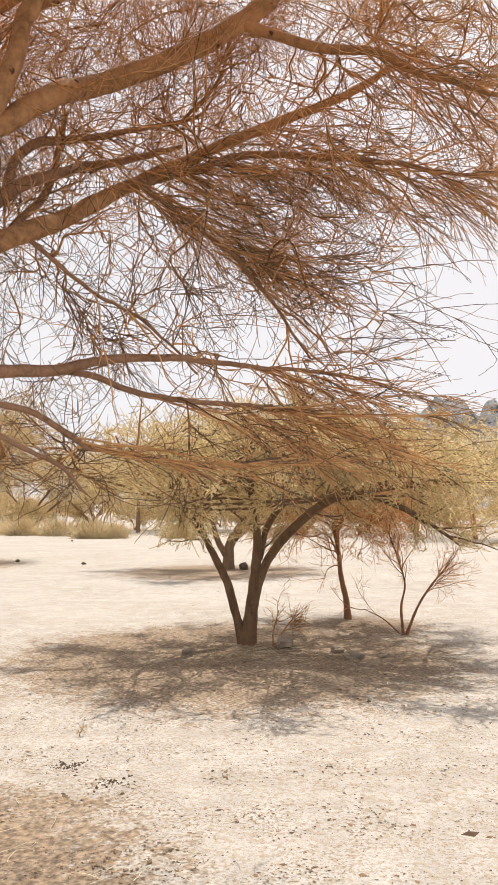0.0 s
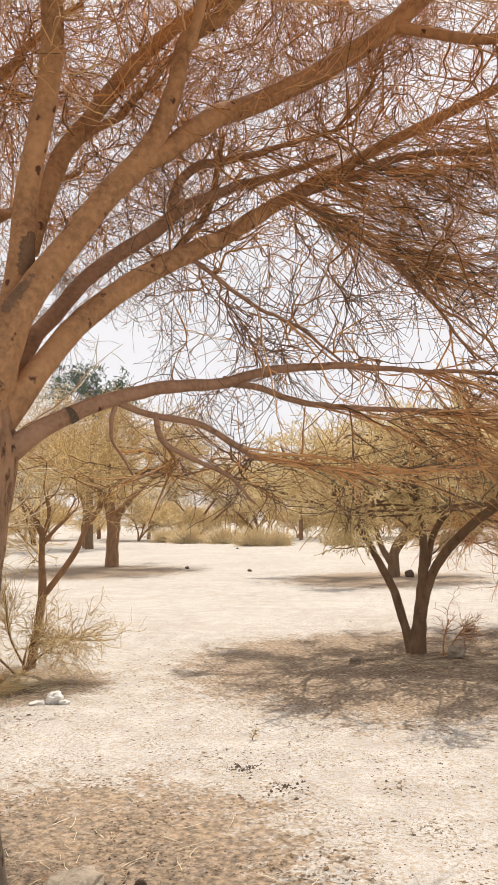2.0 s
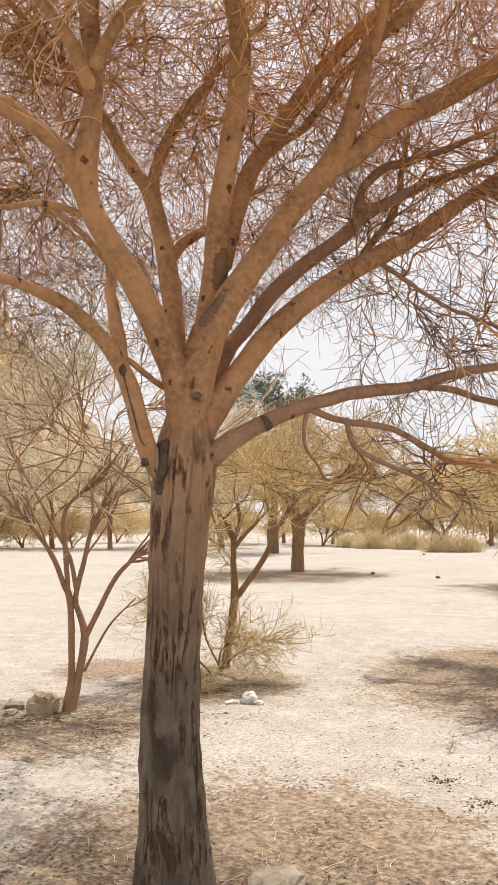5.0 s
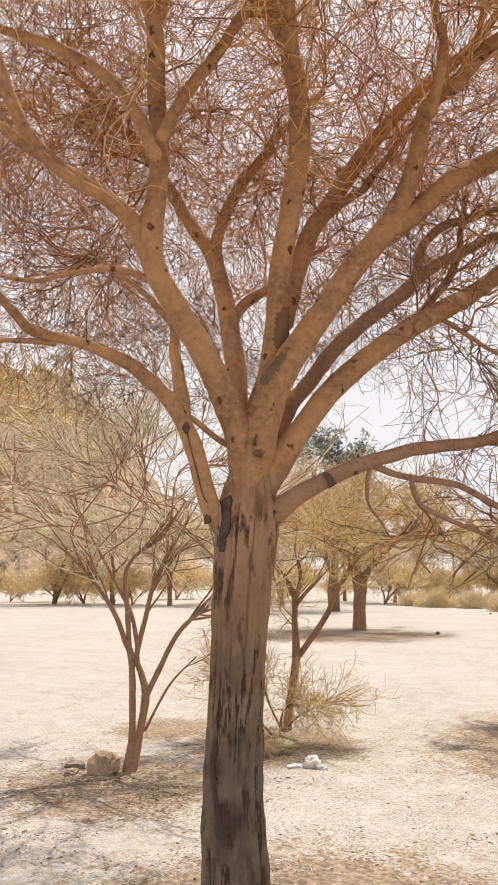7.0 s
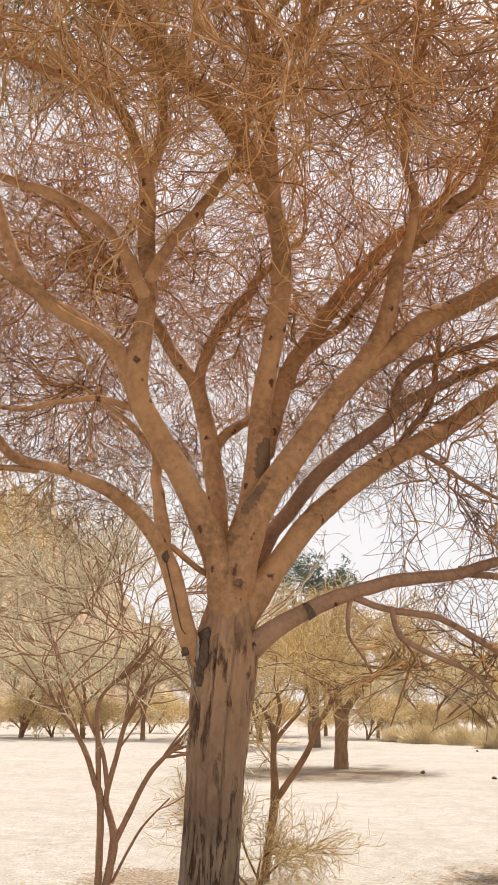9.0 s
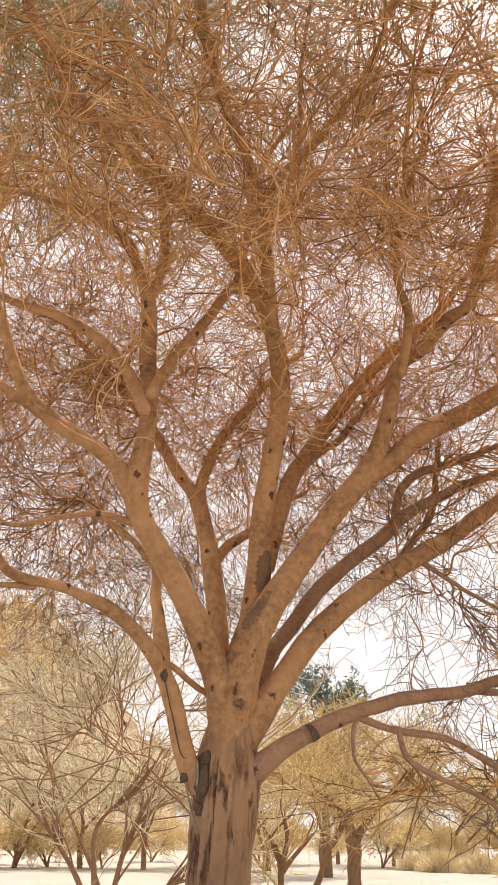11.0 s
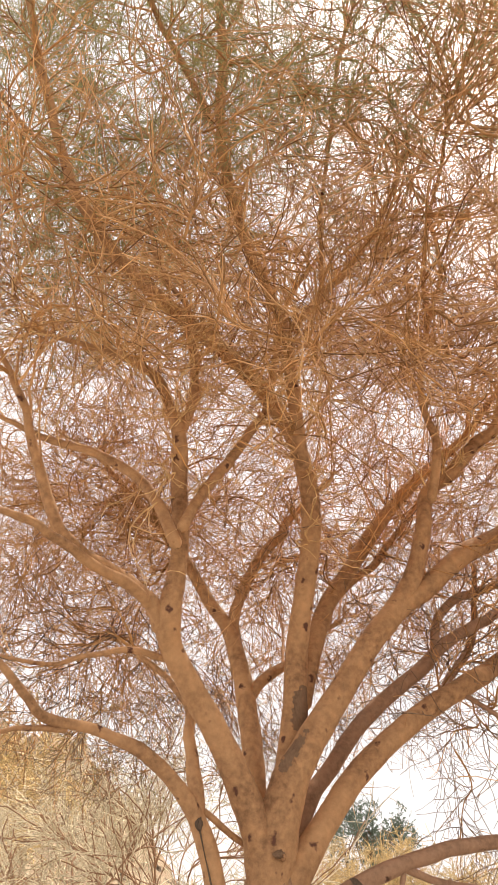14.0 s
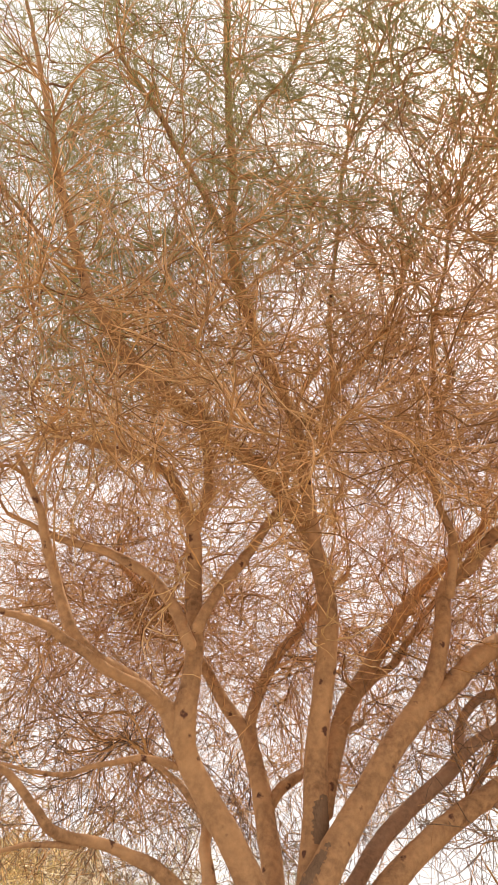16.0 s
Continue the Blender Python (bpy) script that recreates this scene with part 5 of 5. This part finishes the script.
def stone(name, at, size, mat, label, seed, group=""):
    bm = bmesh.new()
    bmesh.ops.create_icosphere(bm, subdivisions=3, radius=1)
    for w in bm.verts:
        q = w.co * 1.3 + Vector((seed * 7.3, seed, 0))
        k = 1 + 0.35 * noise.noise(q) + 0.12 * noise.noise(q * 3)
        c = Vector((round(w.co.x * 2.2) / 2.2, round(w.co.y * 2.2) / 2.2, round(w.co.z * 2.2) / 2.2))
        w.co = (w.co * 0.6 + c * 0.4) * k
        w.co = Vector((w.co.x * size[0], w.co.y * size[1], w.co.z * size[2]))
    z = ground_height(at[0], at[1])
    bm.transform(pose(at[0], at[1], z + size[2] * 0.55, 0, 0, seed * 47))
    for fc in bm.faces:
        fc.smooth = False
    ob = part(name, bm, mat)
    return tagged(ob, label, "stone", group)


stone("rock", (-4.66, 5.57), (0.14, 0.11, 0.12), STONE_TAN, "angular tan-brown rock leaning at the bare tree's foot", 1)
stone("rock", (-4.88, 5.40), (0.07, 0.05, 0.035), STONE, "small pale rock on the sand", 2)
stone("rock", (-5.02, 5.62), (0.10, 0.07, 0.04), STONE, "small pale rock on the sand", 12)
stone("rock", (-3.17, 6.62), (0.085, 0.07, 0.07), STONE_WHITE, "white stone lying in dry litter", 3)
stone("rock", (-3.06, 6.58), (0.05, 0.035, 0.025), STONE_WHITE, "white stone lying in dry litter", 4)
stone("rock", (-3.31, 6.55), (0.07, 0.04, 0.018), STONE_WHITE, "flat white stone lying in dry litter", 5)
stone("rock", (-1.52, 3.33), (0.17, 0.12, 0.06), STONE, "flat grey stone half sunk near the trunk", 6)
stone("rock", (-0.68, 9.02), (0.09, 0.06, 0.05), STONE, "flat brown stone in the tree's shade", 7)
stone("rock", (1.15, 8.85), (0.12, 0.07, 0.05), STONE, "flat brown stone in the tree's shade", 8)
stone("rock", (1.51, 8.98), (0.11, 0.06, 0.04), STONE, "flat brown stone in the tree's shade", 9)
stone("rock", (1.02, 9.24), (0.11, 0.07, 0.05), STONE, "flat brown stone in the tree's shade", 10)
stone("rock", (0.42, 9.55), (0.15, 0.10, 0.08), STONE, "grey stone by the acacia's foot", 13)
stone("rock", (-0.15, 21.8), (0.14, 0.12, 0.12), STONE_DARK, "dark stone by the forked acacia", 14)
for k, (x, y) in enumerate(((-1.34, 3.42), (-1.30, 3.36), (-1.43, 3.45), (-1.26, 3.5), (-7.3, 25.0), (-9.4, 42), (-5.0, 24))):
    stone("clod", (x, y), (0.025 + 0.05 * (y > 9), 0.02 + 0.04 * (y > 9), 0.018 + 0.03 * (y > 9)), STONE_DARK, "dark clod of earth on the sand", 20 + k, "dark clods")


def scatter(name, centres, size, mat, label, flat=0.5, long=1.0):
    """Many small chips lying on the ground."""
    n = len(centres)
    z = np.array([ground_height(x, y) for x, y in centres])
    c = np.column_stack([centres, z])
    octa = np.array([(1, 0, 0), (0, 1, 0), (-1, 0, 0), (0, -1, 0), (0, 0, 1), (0, 0, -0.4)], float)
    fc = np.array([(0, 1, 4), (1, 2, 4), (2, 3, 4), (3, 0, 4), (1, 0, 5), (2, 1, 5), (3, 2, 5), (0, 3, 5)])
    a = rng.uniform(0, 2 * np.pi, n)
    s = size * rng.lognormal(0, 0.42, n)
    shape = octa[None] * (1 + 0.3 * rng.normal(size=(n, 6, 1)))
    shape[..., 0] *= long
    shape[..., 2] *= flat
    x = shape[..., 0] * np.cos(a)[:, None] - shape[..., 1] * np.sin(a)[:, None]
    y = shape[..., 0] * np.sin(a)[:, None] + shape[..., 1] * np.cos(a)[:, None]
    v = np.stack([x, y, shape[..., 2]], -1) * s[:, None, None] + c[:, None]
    f = (fc[None] + 6 * np.arange(n)[:, None, None]).reshape(-1, 3)
    ob = part(name, mesh_from(name, v.reshape(-1, 3), f, False), mat)
    tagged(ob, label, "litter", kind="stuff")


def around(x, y, r, n):
    a, q = rng.uniform(0, 2 * np.pi, n), r * np.abs(rng.normal(0, 0.55, n))
    return np.column_stack([x + q * np.cos(a), y + q * np.sin(a)])


def field(n, near=2.6, far_=26):
    d = near * (far_ / near) ** rng.uniform(0, 1, n)
    a = np.radians(rng.uniform(-24, 52, n))
    return np.column_stack([-np.sin(a) * d, np.cos(a) * d])


scatter("pebbles", field(9000), 0.0038, STONE, "small pebbles scattered on pale sand")
scatter("leaf_litter", np.vstack([field(20000), around(-1.7, 3.3, 2.0, 7000), around(-0.1, 9.0, 3.4, 9000), around(-3.8, 7.2, 1.4, 5000), around(-4.2, 5.3, 1.6, 6000),
                                  around(1.6, 11.2, 1.6, 2500)]), 0.0045, LITTER, "dry brown leaf litter and twig bits", 0.35, 1.6)
scatter("crumbs", field(8000), 0.0034, STONE_DARK, "dark crumbs of bark and soil on the sand", 0.6, 1.4)
scatter("droppings", np.vstack([around(-1.13, 5.09, 0.14, 260), around(-0.81, 4.82, 0.15, 80), around(-1.3, 3.5, 0.3, 40)]), 0.0062, STONE_DARK, "small heaps of dark dry droppings", 0.8)


def fallen_twigs(centres, name="fallen_twigs"):
    n = len(centres)
    st = np.column_stack([centres, [ground_height(x, y) + 0.006 for x, y in centres]])
    di = np.column_stack([rng.normal(size=(n, 2)), np.full(n, 0.06)])
    g = shoot_from(st, di, np.full(n, 0.01), (0.04, 0.16), (0, 5), 0.0019, 0.0010, 5, 0.12, 0.0)
    g[0][..., 2] = st[:, None, 2] + np.abs(g[0][..., 2] - st[:, None, 2]) * 0.4
    ob = part(name, tubes(name, [g], 3), TWIG_PALE)
    tagged(ob, "dry fallen twigs lying on the sand", "litter", kind="stuff")


fallen_twigs(np.vstack([field(160), around(-1.8, 3.1, 1.8, 500), around(-3.8, 7.3, 1.2, 900), around(0.2, 9.2, 2.5, 700), around(-4.5, 5.7, 1.2, 300)]))


# ---- mountains ----
def mountain(name, yaw0, yaw1, dist, profile, mat, label, seed):
    """A rocky range whose crest follows (yaw, elevation) pairs, with gullies and boulders on a sloping flank."""
    nx, nz_ = 190, 60
    ys = np.linspace(yaw0, yaw1, nx)
    el = np.interp(ys, [p[0] for p in profile], [p[1] for p in profile])
    v = []
    for i in range(nx):
        top = math.tan(radians(el[i])) * dist
        for j in range(nz_):
            t = j / (nz_ - 1)
            q = Vector((ys[i] * 0.6, t * 2.6, seed))
            rough_ = noise.fractal(q * 1.6, 0.75, 2.1, 6)
            back = dist * (1 + 0.7 * t) + rough_ * 0.035 * dist * (0.3 + t)
            z = top * 1.7 * t + top * 0.10 * t * noise.fractal(q * 2.5 + Vector((5, 0, 0)), 0.7, 2.2, 6) - 1.0
            x, y = polar(ys[i], back)
            v.append((x, y, z))
    i = np.arange(nx * nz_).reshape(nx, nz_)
    f = np.stack([i[:-1, :-1], i[1:, :-1], i[1:, 1:], i[:-1, 1:]], -1).reshape(-1, 4)
    ob = part(name, mesh_from(name, np.array(v), f, True), mat)
    tagged(ob, label, "mountain", kind="structure")


mountain("mountain_east", -8, -40, 700, ((-40, 6), (-26, 8.5), (-18.5, 7.2), (-17.2, 8.0), (-16.4, 6.9), (-15.5, 7.7), (-14.2, 8.1), (-12.6, 7.4), (-11.5, 6.9), (-10, 6.2), (-8, 3)), CLIFF_GREY,
         "grey hazy rocky mountain on the horizon", 4.0)
mountain("mountain_west", 64, 33, 190, ((33, 5.5), (34.5, 6.8), (35.6, 7.0), (36.4, 8.4), (38, 9.5), (40, 12.6), (41.2, 13.6), (42.5, 15.2), (45, 15.6), (48, 15.0), (55, 16), (64, 12)), CLIFF,
         "tan sandstone cliff rising behind the trees", 11.0)
